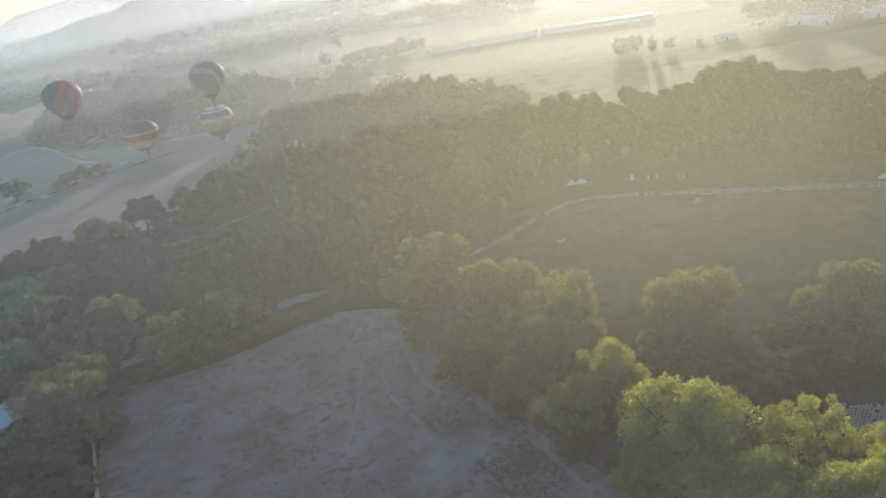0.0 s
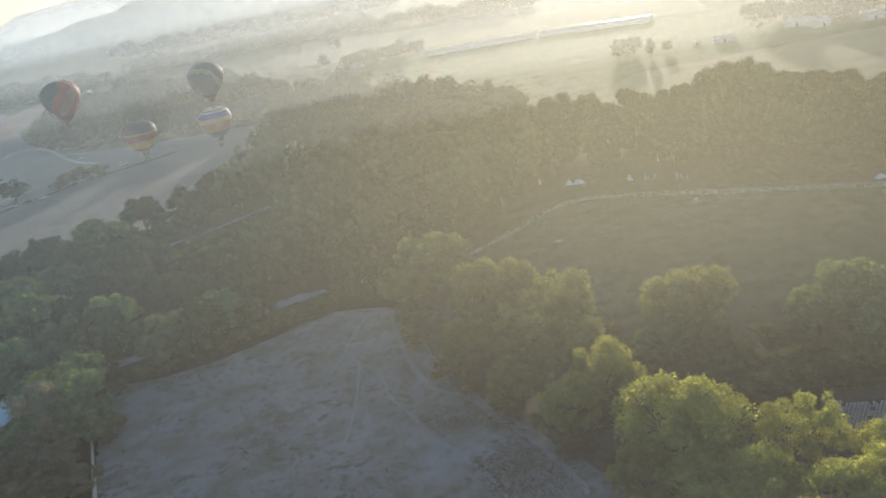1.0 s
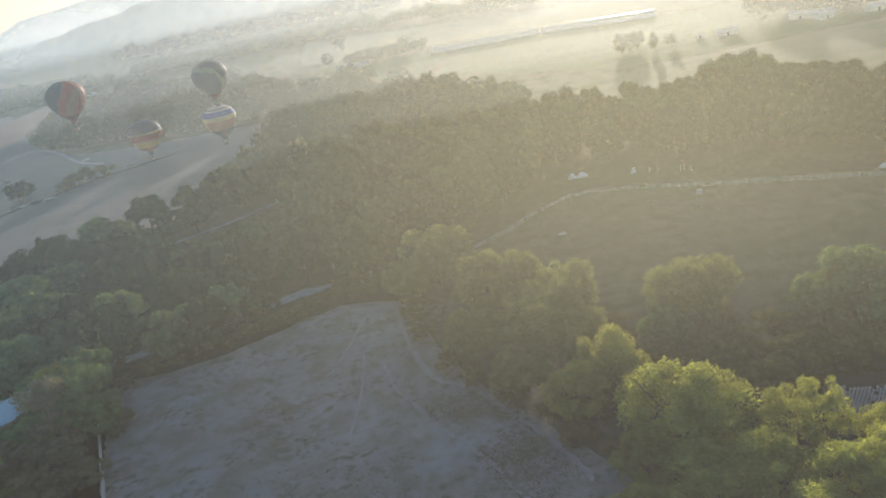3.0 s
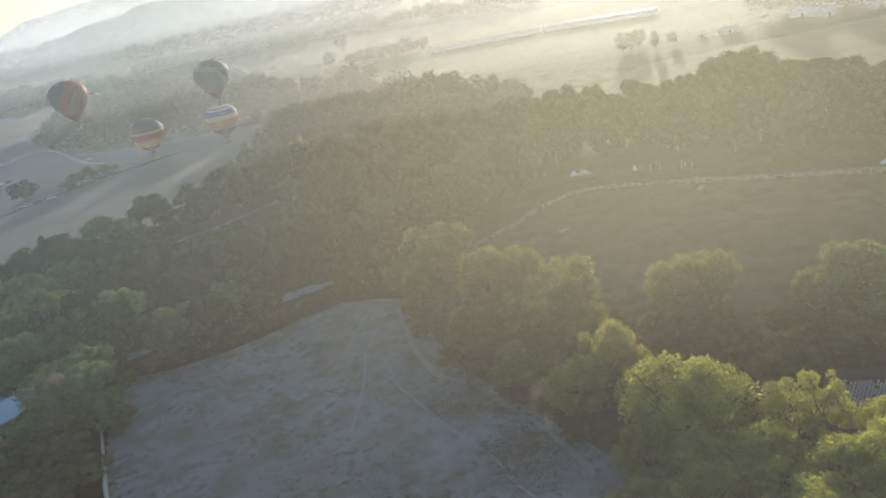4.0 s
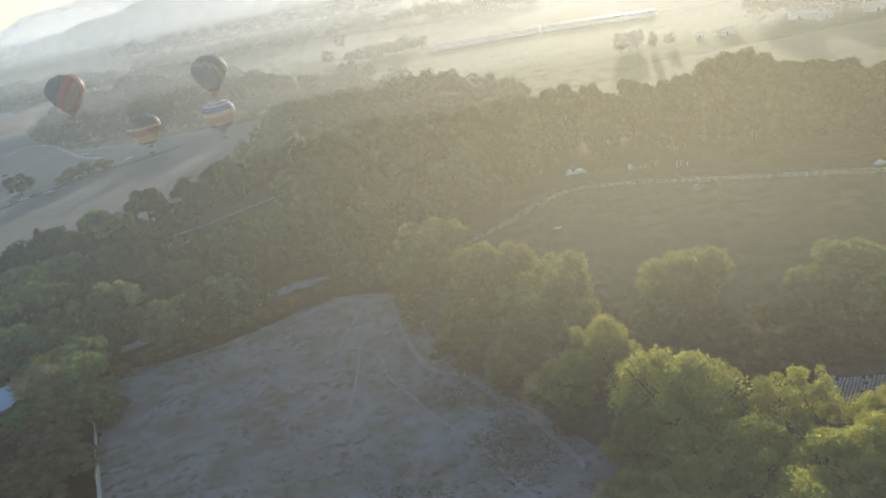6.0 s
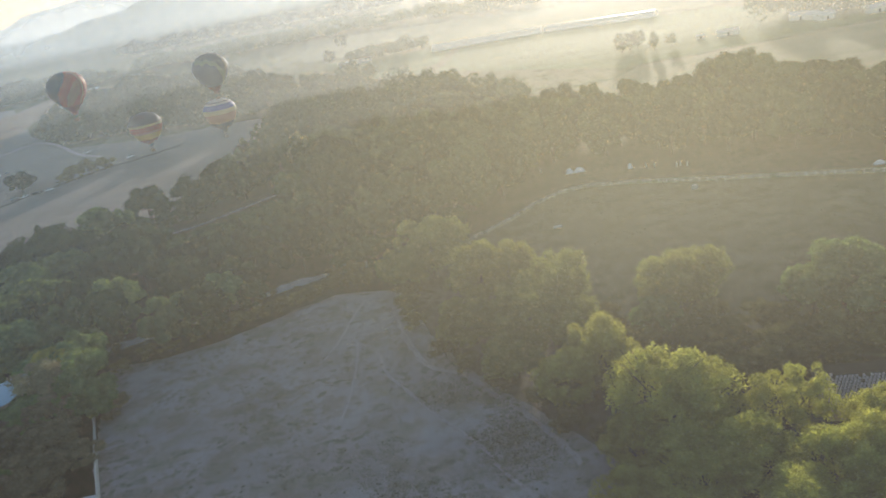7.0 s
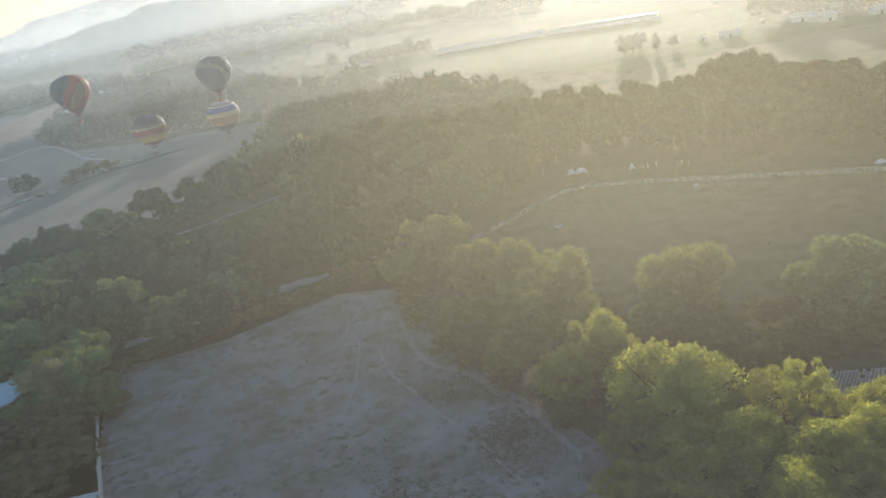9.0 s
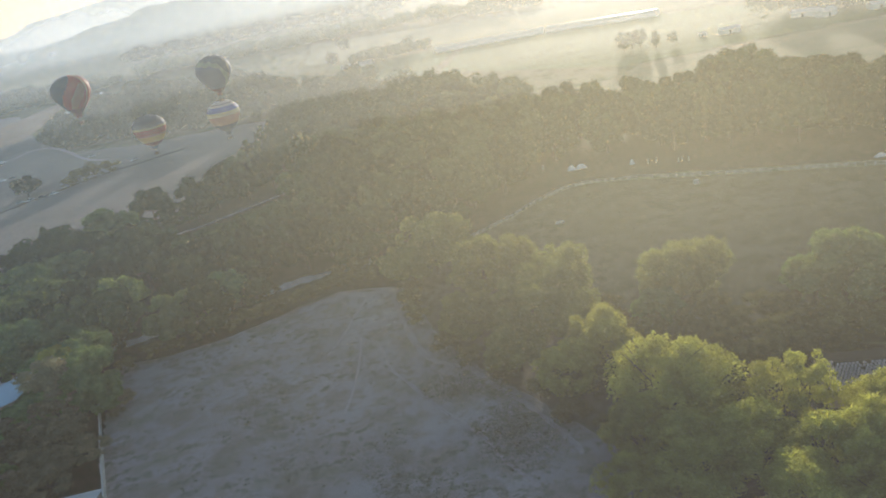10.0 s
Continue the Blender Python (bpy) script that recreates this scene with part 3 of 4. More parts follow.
# tree row on the sunny side of the field, and the clumps behind it: x, y, crown radius, height
SUNNY_TREES = [
    (-2.2, 208.3, 9.0, 18), (-10, 202.2, 6.0, 14), (7.9, 185.1, 6.5, 16), (14.4, 182.4, 6.0, 17), (22.7, 169.5, 6.8, 17), (14.2, 162.3, 7.5, 13), (3.7, 165.4, 7.0, 12),
    (22.5, 152.2, 5.5, 13), (24.2, 138.2, 6.2, 14.5), (17.6, 133.3, 5.2, 11), (10.1, 146.2, 6.0, 10.5),
    (31.5, 115.3, 8.8, 17), (24.8, 110.3, 5.4, 11), (40.6, 110.9, 5.2, 11.5), (47.2, 110.1, 5.8, 14), (50.8, 110.9, 4.4, 13.6), (37.9, 100.8, 6.5, 11.5), (29.4, 99.6, 7.6, 12),
    (48, 94.4, 6.3, 12.5), (53.5, 95.8, 4.9, 12.5), (41.5, 88.4, 6.0, 11), (49.8, 86.8, 5.4, 11), (20, 98.5, 5.0, 9.5), (58.1, 103.7, 4.6, 11),
    (46, 162, 6.2, 14), (51.8, 161, 6.0, 16)]
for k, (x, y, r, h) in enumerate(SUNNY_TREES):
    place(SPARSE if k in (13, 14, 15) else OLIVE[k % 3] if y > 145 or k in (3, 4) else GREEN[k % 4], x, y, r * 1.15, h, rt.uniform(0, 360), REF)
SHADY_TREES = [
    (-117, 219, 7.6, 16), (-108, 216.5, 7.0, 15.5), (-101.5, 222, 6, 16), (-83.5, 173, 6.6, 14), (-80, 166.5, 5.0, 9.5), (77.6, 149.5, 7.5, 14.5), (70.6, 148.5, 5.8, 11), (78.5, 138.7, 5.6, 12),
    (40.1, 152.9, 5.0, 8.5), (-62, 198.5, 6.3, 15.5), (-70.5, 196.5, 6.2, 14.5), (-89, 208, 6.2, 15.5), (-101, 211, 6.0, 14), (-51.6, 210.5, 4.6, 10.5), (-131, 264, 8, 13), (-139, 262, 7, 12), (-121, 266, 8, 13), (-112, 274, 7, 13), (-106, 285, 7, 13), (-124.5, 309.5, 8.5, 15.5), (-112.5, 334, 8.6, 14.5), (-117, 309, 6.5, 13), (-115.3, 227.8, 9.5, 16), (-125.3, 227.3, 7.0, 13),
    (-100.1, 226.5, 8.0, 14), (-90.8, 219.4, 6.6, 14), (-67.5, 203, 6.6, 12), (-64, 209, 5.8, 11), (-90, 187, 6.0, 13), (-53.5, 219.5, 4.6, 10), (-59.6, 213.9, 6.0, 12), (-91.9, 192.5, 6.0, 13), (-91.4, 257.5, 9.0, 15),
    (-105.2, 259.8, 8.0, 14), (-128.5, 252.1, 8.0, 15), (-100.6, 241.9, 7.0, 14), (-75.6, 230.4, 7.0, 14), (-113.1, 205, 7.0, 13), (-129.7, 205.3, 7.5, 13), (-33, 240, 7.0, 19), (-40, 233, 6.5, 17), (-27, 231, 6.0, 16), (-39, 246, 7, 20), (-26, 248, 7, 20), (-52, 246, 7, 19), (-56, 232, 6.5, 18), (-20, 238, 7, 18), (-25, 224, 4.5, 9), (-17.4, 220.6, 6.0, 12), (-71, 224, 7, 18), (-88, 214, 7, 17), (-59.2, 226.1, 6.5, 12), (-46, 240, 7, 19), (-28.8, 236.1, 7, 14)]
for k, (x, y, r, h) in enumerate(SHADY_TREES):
    # some get the darker woodland leaves, so that their tops look shaded
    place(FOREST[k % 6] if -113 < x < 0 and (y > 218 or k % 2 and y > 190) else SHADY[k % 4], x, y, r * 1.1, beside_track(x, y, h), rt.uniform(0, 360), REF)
place(FOREST[2], -213, 449, 8.0, 12, 20, REF)
for k, (x, y, r, h) in enumerate([(-106, 325, 4.8, 6.5), (-113.5, 321, 4.2, 5.5), (-103, 320, 4.4, 5.5), (-109, 316, 4.5, 5), (-101, 315, 4.0, 4.5), (-118, 324, 4.6, 6), (-103, 330, 5.0, 8), (-95, 318, 4.6, 6.5)]):
    place(FOREST[k % 6], x, y, r, h, 71 * k, REF)
for k, (x, y, r, h) in enumerate([(-131, 287, 9.6, 17), (-142, 285, 8.6, 16), (-121.5, 283, 8.2, 14.4), (-137, 277, 8.6, 16), (-127, 276, 8.4, 16.5), (-145.5, 276, 7.5, 14), (-117, 275, 7.5, 14)]):
    place(LOOSE[k % 2], x, y, r, h, 40 + 67 * k, REF)
for k, (x, y, r, h) in enumerate([(-133, 281, 6.0, 18.3), (-124, 272, 5.6, 16.5)]):
    place(CONIFER, x, y, r, h, 40 + 67 * k, REF)
place(PALE, -94, 174.5, 7.4, 12.5, 30, REF)
place(GREEN[1], -93, 184.5, 6.8, 12.2, 80, REF)
place(PALE, -49.5, 353, 5.0, 21, 110, REF)
for k, (x, y, r, h) in enumerate([(-85, 153, 6.2, 7.5), (-95, 157, 6.4, 8), (-77.5, 147, 4.6, 5.5), (-86, 144, 6.2, 7), (-95, 148, 6.5, 8), (-81, 137, 5.2, 6), (-90, 135, 6, 7), (-88, 163, 5.4, 9.5), (-98, 139, 6, 7.5), (-85, 128, 5, 6)]):
    place(BROWN[k % 2], x, y, r * 1.1, h, rt.uniform(0, 360), REF)
for k, (x, y, r, h) in enumerate([(-76.8, 164, 2.0, 2.8), (-76.5, 169, 2.6, 3.6)]):
    place(BROWN[k % 2], x, y, r, h, rt.uniform(0, 360), REF)
BUSHES = [(52, 130.5, 4.6, 5.5), (57.5, 127.5, 4.4, 5), (47, 128.5, 4.2, 5), (63, 131, 4.4, 5.5), (59.5, 149, 3.8, 5), (63.5, 145, 4.2, 5.5), (51, 140.8, 6.0, 6.5), (58.1, 134.6, 5.2, 6.5), (68, 134.5, 6.0, 7), (32.7, 144.6, 4.4, 6.5), (43.7, 141.6, 5.0, 5), (-186, 456, 7, 8.5), (-180, 462, 7, 9.5), (-174, 469, 6, 8), (-191, 452, 5, 6),
          (-64.2, 197.5, 3.5, 3.5), (-49.7, 204, 3.5, 4), (-37.4, 210.7, 3.0, 3.5), (-25.4, 214.5, 3.5, 4.5), (-15.7, 212.1, 3.0, 4), (81.2, 126, 6, 6), (88.1, 134.2, 6, 8), (65.3, 126.7, 4, 4),
          (36.4, 147, 4.6, 6), (40.9, 137.4, 4.5, 5), (47.3, 134.9, 4.6, 5.5), (54.5, 129.6, 4.5, 5), (61.7, 137, 5, 6.5), (74.1, 132.1, 5.5, 7), (81.1, 134.9, 5.5, 7.5), (30.9, 156.7, 4.5, 7), (60, 144.4, 4, 5), (20.5, 138.5, 4.0, 6.5), (24, 133.5, 3.6, 5.5), (19.5, 131.5, 3.4, 5.0), (16.5, 137, 3.4, 5.5), (47.5, 150.5, 4.2, 6.5), (44.5, 147, 4, 5.5), (51, 153, 4, 5.5),
          (-75.9, 192.3, 3.4, 4), (-70.6, 193.6, 3.0, 3.5), (-58, 198.6, 3.2, 4), (-53.8, 201.8, 3.2, 4.2), (-44.5, 206.1, 3.2, 4.2), (-40.4, 208.3, 3.0, 4), (-33.3, 212.9, 3.0, 3.8), (-29.3, 214.2, 3.2, 4.4), (-20.5, 212.9, 3.2, 4.6), (-11.9, 207, 3.4, 5),
          (-81.4, 187.3, 3.0, 3.6), (-83.8, 179.8, 2.6, 3.2), (-81.9, 173.7, 2.4, 3), (-3.1, 160.7, 3.5, 5), (0.6, 152.8, 3.2, 4.5), (6.2, 142.9, 3.2, 4.5), (11.9, 134.8, 3, 4), (15.5, 125.1, 3.4, 4.5), (21.1, 117.1, 3.4, 5), (-8.6, 178, 3.4, 5), (-10.3, 187.5, 3.6, 5.5), (-10.2, 194.8, 3.6, 6), (-53, 213, 3.8, 6.5), (-49.5, 217, 3.0, 5), (-88, 201, 3.6, 6.5), (-24, 219, 3.6, 6), (-30, 219, 3.0, 5)]
for k, (x, y, r, h) in enumerate(BUSHES):
    place(BUSH[k % 2], x, y, r, h, rt.uniform(0, 360), REF)

# the wood behind the field
WOOD = [(-95.4, 237.3), (-33.7, 238.7), (7.7, 239.2), (39.3, 283.9), (56.9, 290.5), (82.5, 276.2), (130, 244.2), (191.4, 213.4), (193.7, 258), (152, 306.9), (146.7, 348.7), (125.2, 358.1), (93.8, 334.6), (80.6, 342.6), (58.8, 367.2), (50.6, 415.7), (27.2, 483.9), (-7.2, 526.4), (-47, 606.2), (-82, 600), (-80, 480), (-74, 411), (-88, 374), (-96, 340), (-99, 300), (-106, 268)]



def near_line(x, y, line, width):
    for (x0, y0), (x1, y1) in zip(line, line[1:]):
        t = max(0.0, min(1.0, ((x - x0) * (x1 - x0) + (y - y0) * (y1 - y0)) / ((x1 - x0) ** 2 + (y1 - y0) ** 2)))
        if math.hypot(x - x0 - t * (x1 - x0), y - y0 - t * (y1 - y0)) < width:
            return True
    return False


def planted(poly, gap, rnd, avoid=()):
    xs, ys = [p[0] for p in poly], [p[1] for p in poly]
    out, y, odd = [], min(ys), 0
    while y < max(ys):
        x = min(xs) + (gap / 2 if odd else 0)
        while x < max(xs):
            px, py = x + rnd.uniform(-0.38, 0.38) * gap, y + rnd.uniform(-0.38, 0.38) * gap
            if inside(poly, px, py) and not any(near_line(px, py, line, w) for line, w in avoid):
                out.append((px, py))
            x += gap
        y += gap * 0.87
        odd = 1 - odd
    return out


def heights(x, y):
    return 1.0 + 0.35 * noise.noise(Vector((x * 0.025, y * 0.025, 3)))


wr = random.Random(11)
for _ in range(143):
    wr.random()
wood_near, wood_far = [], []
for x, y in sorted(planted(WOOD, 12.0, wr, [(TRACK, 6.0)]), key=lambda p: p[1] - 0.15 * p[0]):
    (wood_near if len(wood_near) < 260 else wood_far).append((x, y))
for k, (x, y) in enumerate(wood_near):
    big = heights(x, y)
    r, h, turn = wr.uniform(6.0, 9.5) * big, wr.uniform(13.5, 20.5) * big, wr.uniform(0, 360)
    low = beside_track(x, y, h)
    place(FOREST[k % 6], x, y, r * (0.5 + 0.5 * low / h), low, turn, REF)
for k, (x, y, r, h) in enumerate([(67, 302, 8, 17), (72, 318, 8.5, 18), (66, 292, 7, 14), (136, 254, 8, 15), (141, 262, 8.5, 17), (131, 259, 7.5, 15)]):
    place(FOREST[k], x, y, r, h, 57 * k, REF)
GROVE = [(-152, 258), (-146, 240), (-133.9, 187.9), (-107.5, 129.9), (-87.8, 131), (-88.8, 160.8), (-95.9, 198.8), (-86.8, 213), (-98.6, 237.8), (-112, 262), (-114, 280), (-134, 276)]
grove = [p for p in planted(GROVE, 13.5, wr) if math.hypot(p[0] + 108.7, p[1] - 178.4) > 13 and math.hypot(p[0] + 108.2, p[1] - 165) > 12]
for k, (x, y) in enumerate(grove):
    # beyond y 222 darker leaves dim the crown tops as shade would
    place(SHADY[k % 4] if y < 222 else FOREST[k % 6], x, y, wr.uniform(5.5, 8.0), wr.uniform(7, 11) if y < 262 else wr.uniform(10, 14), wr.uniform(0, 360), REF)
WOOD_LEFT = [(-285.8, 661.4), (-235, 589.9), (-181.7, 561.6), (-100, 552), (-84, 600), (-86, 652), (-173.9, 830.4), (-247.8, 869.8), (-290.9, 853.5), (-304.9, 757.4)]


for k, (x, y, r, h) in enumerate([(134, 513, 5.6, 13), (140, 517, 5.8, 12.5), (145.5, 519, 5.0, 11.5), (149.6, 499.2, 3.0, 11.5), (161, 502, 3.4, 8), (-56.8, 899, 7, 15), (-63.5, 781, 6, 14)]):
    place(FOREST[k % 6], x, y, r, h, rt.uniform(0, 360), REF)


def far_wood(poly, gap, size, height, seed, label, n=70, spots=None):
    """Far woods: many small clumps of leaves heaped into lobed crowns, one object."""
    rnd, rng = random.Random(seed), np.random.default_rng(seed)
    vs = []
    for x, y in spots or planted(poly, gap, rnd):
        r, h = gap * rnd.uniform(0.45, 0.85), height * rnd.uniform(0.55, 1.3) * heights(x, y)
        lobes = 7
        a = rng.uniform(0, 6.28, lobes)
        off = rng.uniform(0.25, 0.7, lobes)
        centres = np.stack([x + r * off * np.cos(a), y + r * off * np.sin(a), h * rng.uniform(0.3, 0.75, lobes)], 1)
        centres[0] = x, y, h * 0.72
        pick = rng.integers(0, lobes, n)
        d = rng.normal(size=(n, 3))
        d /= np.linalg.norm(d, axis=1)[:, None]
        d[:, 2] = np.abs(d[:, 2]) * 1.5 - 0.5
        c = centres[pick] + d * (r * 0.5, r * 0.5, h * 0.27) * rng.uniform(0.8, 1.1, (n, 1))
        t = np.cross(d + rng.normal(size=(n, 3)) * 0.15, rng.normal(size=(n, 3)))
        t /= np.linalg.norm(t, axis=1)[:, None]
        w = np.cross(d, t)
        w /= np.linalg.norm(w, axis=1)[:, None]
        s = size * rng.uniform(0.6, 1.2, (n, 1))
        vs.append(np.stack([c - t * s, c + w * s * 0.7, c + t * s, c - w * s * 0.7], 1).reshape(-1, 3))
    v = np.concatenate(vs)
    ob = new("far_woods", fast_mesh("far_woods", v, np.arange(len(v)).reshape(-1, 4), M_LEAF_DARK))
    return tagged(ob, label, "woods", kind="stuff")


far_wood(WOOD, 13, 1.25, 14, 21, "back of the dark wood, crowns merging in haze", 220, wood_far)
far_wood(WOOD_LEFT, 15, 1.25, 15, 22, "hazy dark wood beside the stubble field", 320)
far_wood([(-326.8, 1125.1), (-90.9, 1081.8), (-31.3, 1096.7), (58.1, 1063.2), (58.3, 1111.5), (-75.5, 1220.6), (-194.5, 1220.8), (-385, 1250.6)], 17, 1.7, 14, 1, "hazy band of far trees across the valley", 200)
far_wood([(-466.1, 1557.2), (-211.1, 1562.7), (21.4, 1451.9), (22.8, 1536.5), (-241.6, 1721.2), (-546.2, 1722.5)], 24, 2.6, 16, 2, "hazy band of far trees across the valley", 200)
far_wood([(-34, 734.9), (25.3, 738.4), (29.5, 756.6), (-24, 779.5), (-50.9, 764.3)], 10, 1.2, 12, 3, "hazy clump of trees beside the greenhouses", 180)
far_wood([(221.5, 516.8), (302.3, 454.7), (380.7, 396.5), (395.9, 448.8), (243.8, 570.4)], 15, 1.3, 13, 4, "hazy trees round the far farm buildings", 200)
far_wood([(-513, 992.8), (-394.6, 1004), (-352.7, 1117.5), (-573.7, 1330), (-747.8, 1204.7)], 22, 2.0, 11, 5, "hazy trees at the edge of the stubble field", 200)
far_wood([(-48.3, 622.1), (-28.6, 606.8), (-17.4, 625.1), (-36.5, 647.8)], 10, 1.1, 13, 7, "hazy clump of trees behind the wood", 200)
far_wood([(47, 1013), (67, 1013), (103, 976), (155, 940), (173, 997), (131, 1090), (57, 1132)], 17, 1.7, 12, 8, "hazy band of far trees behind the greenhouses", 200)
for src in GREEN + OLIVE + SHADY + BROWN + LOOSE + [SPARSE, PALE, CONIFER] + FOREST + BUSH:
    for ob in (*src.children_recursive, src):
        bpy.data.objects.remove(ob)

# ---------------------------------------------------------------- hot-air balloons


def fabric(name, colour):
    m, nt, p = tree_of(name)
    n = ramp(nt, noisy(nt, 0.6), 0.3, 0.7)
    nt.links.new(mixed(nt, n, colour, tuple(v * 0.8 for v in colour)), p.inputs["Base Color"])
    p.inputs["Roughness"].default_value = 0.6
    tr = nt.nodes.new("ShaderNodeBsdfTranslucent")
    tr.inputs["Color"].default_value = (*colour, 1)
    mx = node(nt, "ShaderNodeMixShader", Fac=0.5)
    nt.links.new(p.outputs[0], mx.inputs[1])
    nt.links.new(tr.outputs[0], mx.inputs[2])
    nt.links.new(mx.outputs[0], nt.nodes["Material Output"].inputs["Surface"])
    return m


DYES = [fabric(n, c) for n, c in (("navy_nylon", (0.075, 0.095, 0.16)), ("red_nylon", (0.45, 0.05, 0.035)), ("yellow_nylon", (0.72, 0.54, 0.16)), ("white_nylon", (0.86, 0.85, 0.82)),
                                  ("blue_nylon", (0.12, 0.18, 0.55)), ("orange_nylon", (0.58, 0.31, 0.20)), ("violet_nylon", (0.26, 0.25, 0.33)), ("pale_green_nylon", (0.46, 0.50, 0.38)), ("maroon_nylon", (0.20, 0.03, 0.04)), ("cream_nylon", (0.82, 0.72, 0.42)), ("slate_nylon", (0.19, 0.20, 0.235)), ("tan_nylon", (0.43, 0.22, 0.13)))]
NAVY, RED, YELLOW, WHITE, BLUE, ORANGE, VIOLET, LIME, MAROON, CREAM, SLATE, TAN = range(12)
PROFILE = [(-1.16, 0.17), (-1.05, 0.27), (-0.9, 0.42), (-0.72, 0.585), (-0.52, 0.74), (-0.3, 0.87), (-0.1, 0.955), (0.08, 0.995), (0.22, 1.0), (0.36, 0.975), (0.5, 0.91), (0.63, 0.82), (0.74, 0.70), (0.83, 0.56), (0.9, 0.40), (0.945, 0.22), (0.96, 0.04)]


def balloon(x, y, z, radius, turn, dye, label, skirt_dye, shape=1.0, full=1.0):
    """z is the height of the widest ring; dye(gore, ring) picks the cloth."""
    base = root("hot_air_balloon", pose(x, y, z, 0, 0, turn), label, "balloon", "hot-air balloons")
    gores, sub = 24, 3
    prof = []
    for (z0, r0), (z1, r1) in zip(PROFILE, PROFILE[1:]):
        prof += [(z0, r0), ((z0 + z1) / 2, (r0 + r1) / 2 + 0.006)]
    prof.append(PROFILE[-1])
    prof = [(h, r ** full if -1.1 < h < 0.2 else r) for h, r in prof]
    n = gores * sub
    verts, faces, slots = [], [], []
    for h, r in prof:
        for k in range(n):
            a = 2 * math.pi * k / n
            swell = 1 + 0.022 * math.sin(math.pi * (k % sub) / sub)
            verts.append((radius * r * swell * math.cos(a), radius * r * swell * math.sin(a), radius * h * shape))
    for j in range(len(prof) - 1):
        for k in range(n):
            faces.append((j * n + k, j * n + (k + 1) % n, (j + 1) * n + (k + 1) % n, (j + 1) * n + k))
            slots.append(dye(k / sub, (prof[j][0] + prof[j + 1][0]) / 2))
    env = raw("envelope", verts, faces, DYES[0], base, smooth=True)
    for d in DYES[1:]:
        env.data.materials.append(d)
    env.data.polygons.foreach_set("material_index", slots)
    # crown ring, skirt, basket, burner, cables
    bm = bmesh.new()
    tube(bm, [(0, 0, radius * 0.955 * shape), (0, 0, radius * 0.972 * shape)], [radius * 0.06, radius * 0.05], 16)
    part("crown_ring", bm, DYES[dye(6, 0.95)], base)
    bm = bmesh.new()
    m0, bot = radius * -1.16 * shape, radius * -1.16 * shape - 1.3
    ra = [bm.verts.new((radius * 0.172 * math.cos(t), radius * 0.172 * math.sin(t), m0)) for t in (2 * math.pi * k / 24 for k in range(24))]
    rb = [bm.verts.new((radius * 0.145 * math.cos(t), radius * 0.145 * math.sin(t), bot)) for t in (2 * math.pi * k / 24 for k in range(24))]
    for k in range(24):
        bm.faces.new((ra[k], rb[k], rb[(k + 1) % 24], ra[(k + 1) % 24]))
    part("skirt", bm, DYES[skirt_dye], base, "dark flame-proof skirt")
    bz = bot - 2.9
    bm = bmesh.new()
    box(bm, -0.95, -0.7, bz, 0.95, 0.7, bz + 0.1)
    for s in (-1, 1):
        box(bm, -0.95, s * 0.7 - 0.05, bz + 0.1, 0.95, s * 0.7 + 0.05, bz + 1.15, 0.03)
        box(bm, s * 0.95 - 0.05, -0.65, bz + 0.1, s * 0.95 + 0.05, 0.65, bz + 1.15, 0.03)
    basket = part("basket", bm, M_BASKET, base, "brown wicker basket")
    bm = bmesh.new()
    for s in (-1, 1):
        tube(bm, [(-1.0, s * 0.7, bz + 1.18), (1.0, s * 0.7, bz + 1.18)], [0.06, 0.06], 8)
        tube(bm, [(s * 0.95, -0.75, bz + 1.18), (s * 0.95, 0.75, bz + 1.18)], [0.06, 0.06], 8)
    part("basket_rim", bm, M_TYRE, basket, "dark padded rim")
    bm = bmesh.new()
    for s in (-1, 1):
        tube(bm, [(s * 0.25, 0, bz + 2.3), (s * 0.25, 0, bz + 2.75)], [0.14, 0.18], 10)
    box(bm, -0.55, -0.4, bz + 2.22, 0.55, 0.4, bz + 2.3)
    part("burner", bm, M_CABLE, base)
    for k in range(8):
        a = 2 * math.pi * (k + 0.5) / 8
        bm = bmesh.new()
        sx, sy = math.copysign(0.85, math.cos(a)), math.copysign(0.6, math.sin(a))
        tube(bm, [(sx, sy, bz + 1.15), (sx * 0.8, sy * 0.8, bz + 2.3), (radius * 0.17 * math.cos(a), radius * 0.17 * math.sin(a), m0)], [0.03, 0.03, 0.03], 5)
        part("cable", bm, M_CABLE, base)
    return base


def dye_red(g, h):
    # gore 0 faces left, 12 right, the camera's side between
    edge = 4.6 + 2.8 * (h + 0.3)
    if g > 13:
        return RED if int(g) % 4 < 2 else NAVY
    if g < edge:
        return NAVY
    if h < -0.85:
        return MAROON
    if g > 10.4:
        return CREAM if int(g * 2) % 2 else RED
    if g < edge + 2.2:
        return RED
    if g < edge + 4.6 and h < 0.5 - 0.06 * abs(g - edge - 3.4):
        return TAN
    return RED


def dye_orange(g, h):
    return SLATE if h > 0.24 else CREAM if h > 0.08 else RED if h > -0.30 else ORANGE if h > -0.36 else YELLOW if h > -0.84 else MAROON


def dye_green(g, h):
    wave = 0.72 - 0.045 * g + 0.16 * abs(g % 2 - 1) - max(0.0, g - 7.5) * 0.30
    if h < -0.9:
        return MAROON
    if abs(h - wave) < 0.13 + 0.05 * max(0.0, min(g, 12) - 7.5):
        return LIME
    if g > 10.5 and g < 13:
        return CREAM if int(g * 2) % 2 else VIOLET
    return VIOLET if h < wave else SLATE


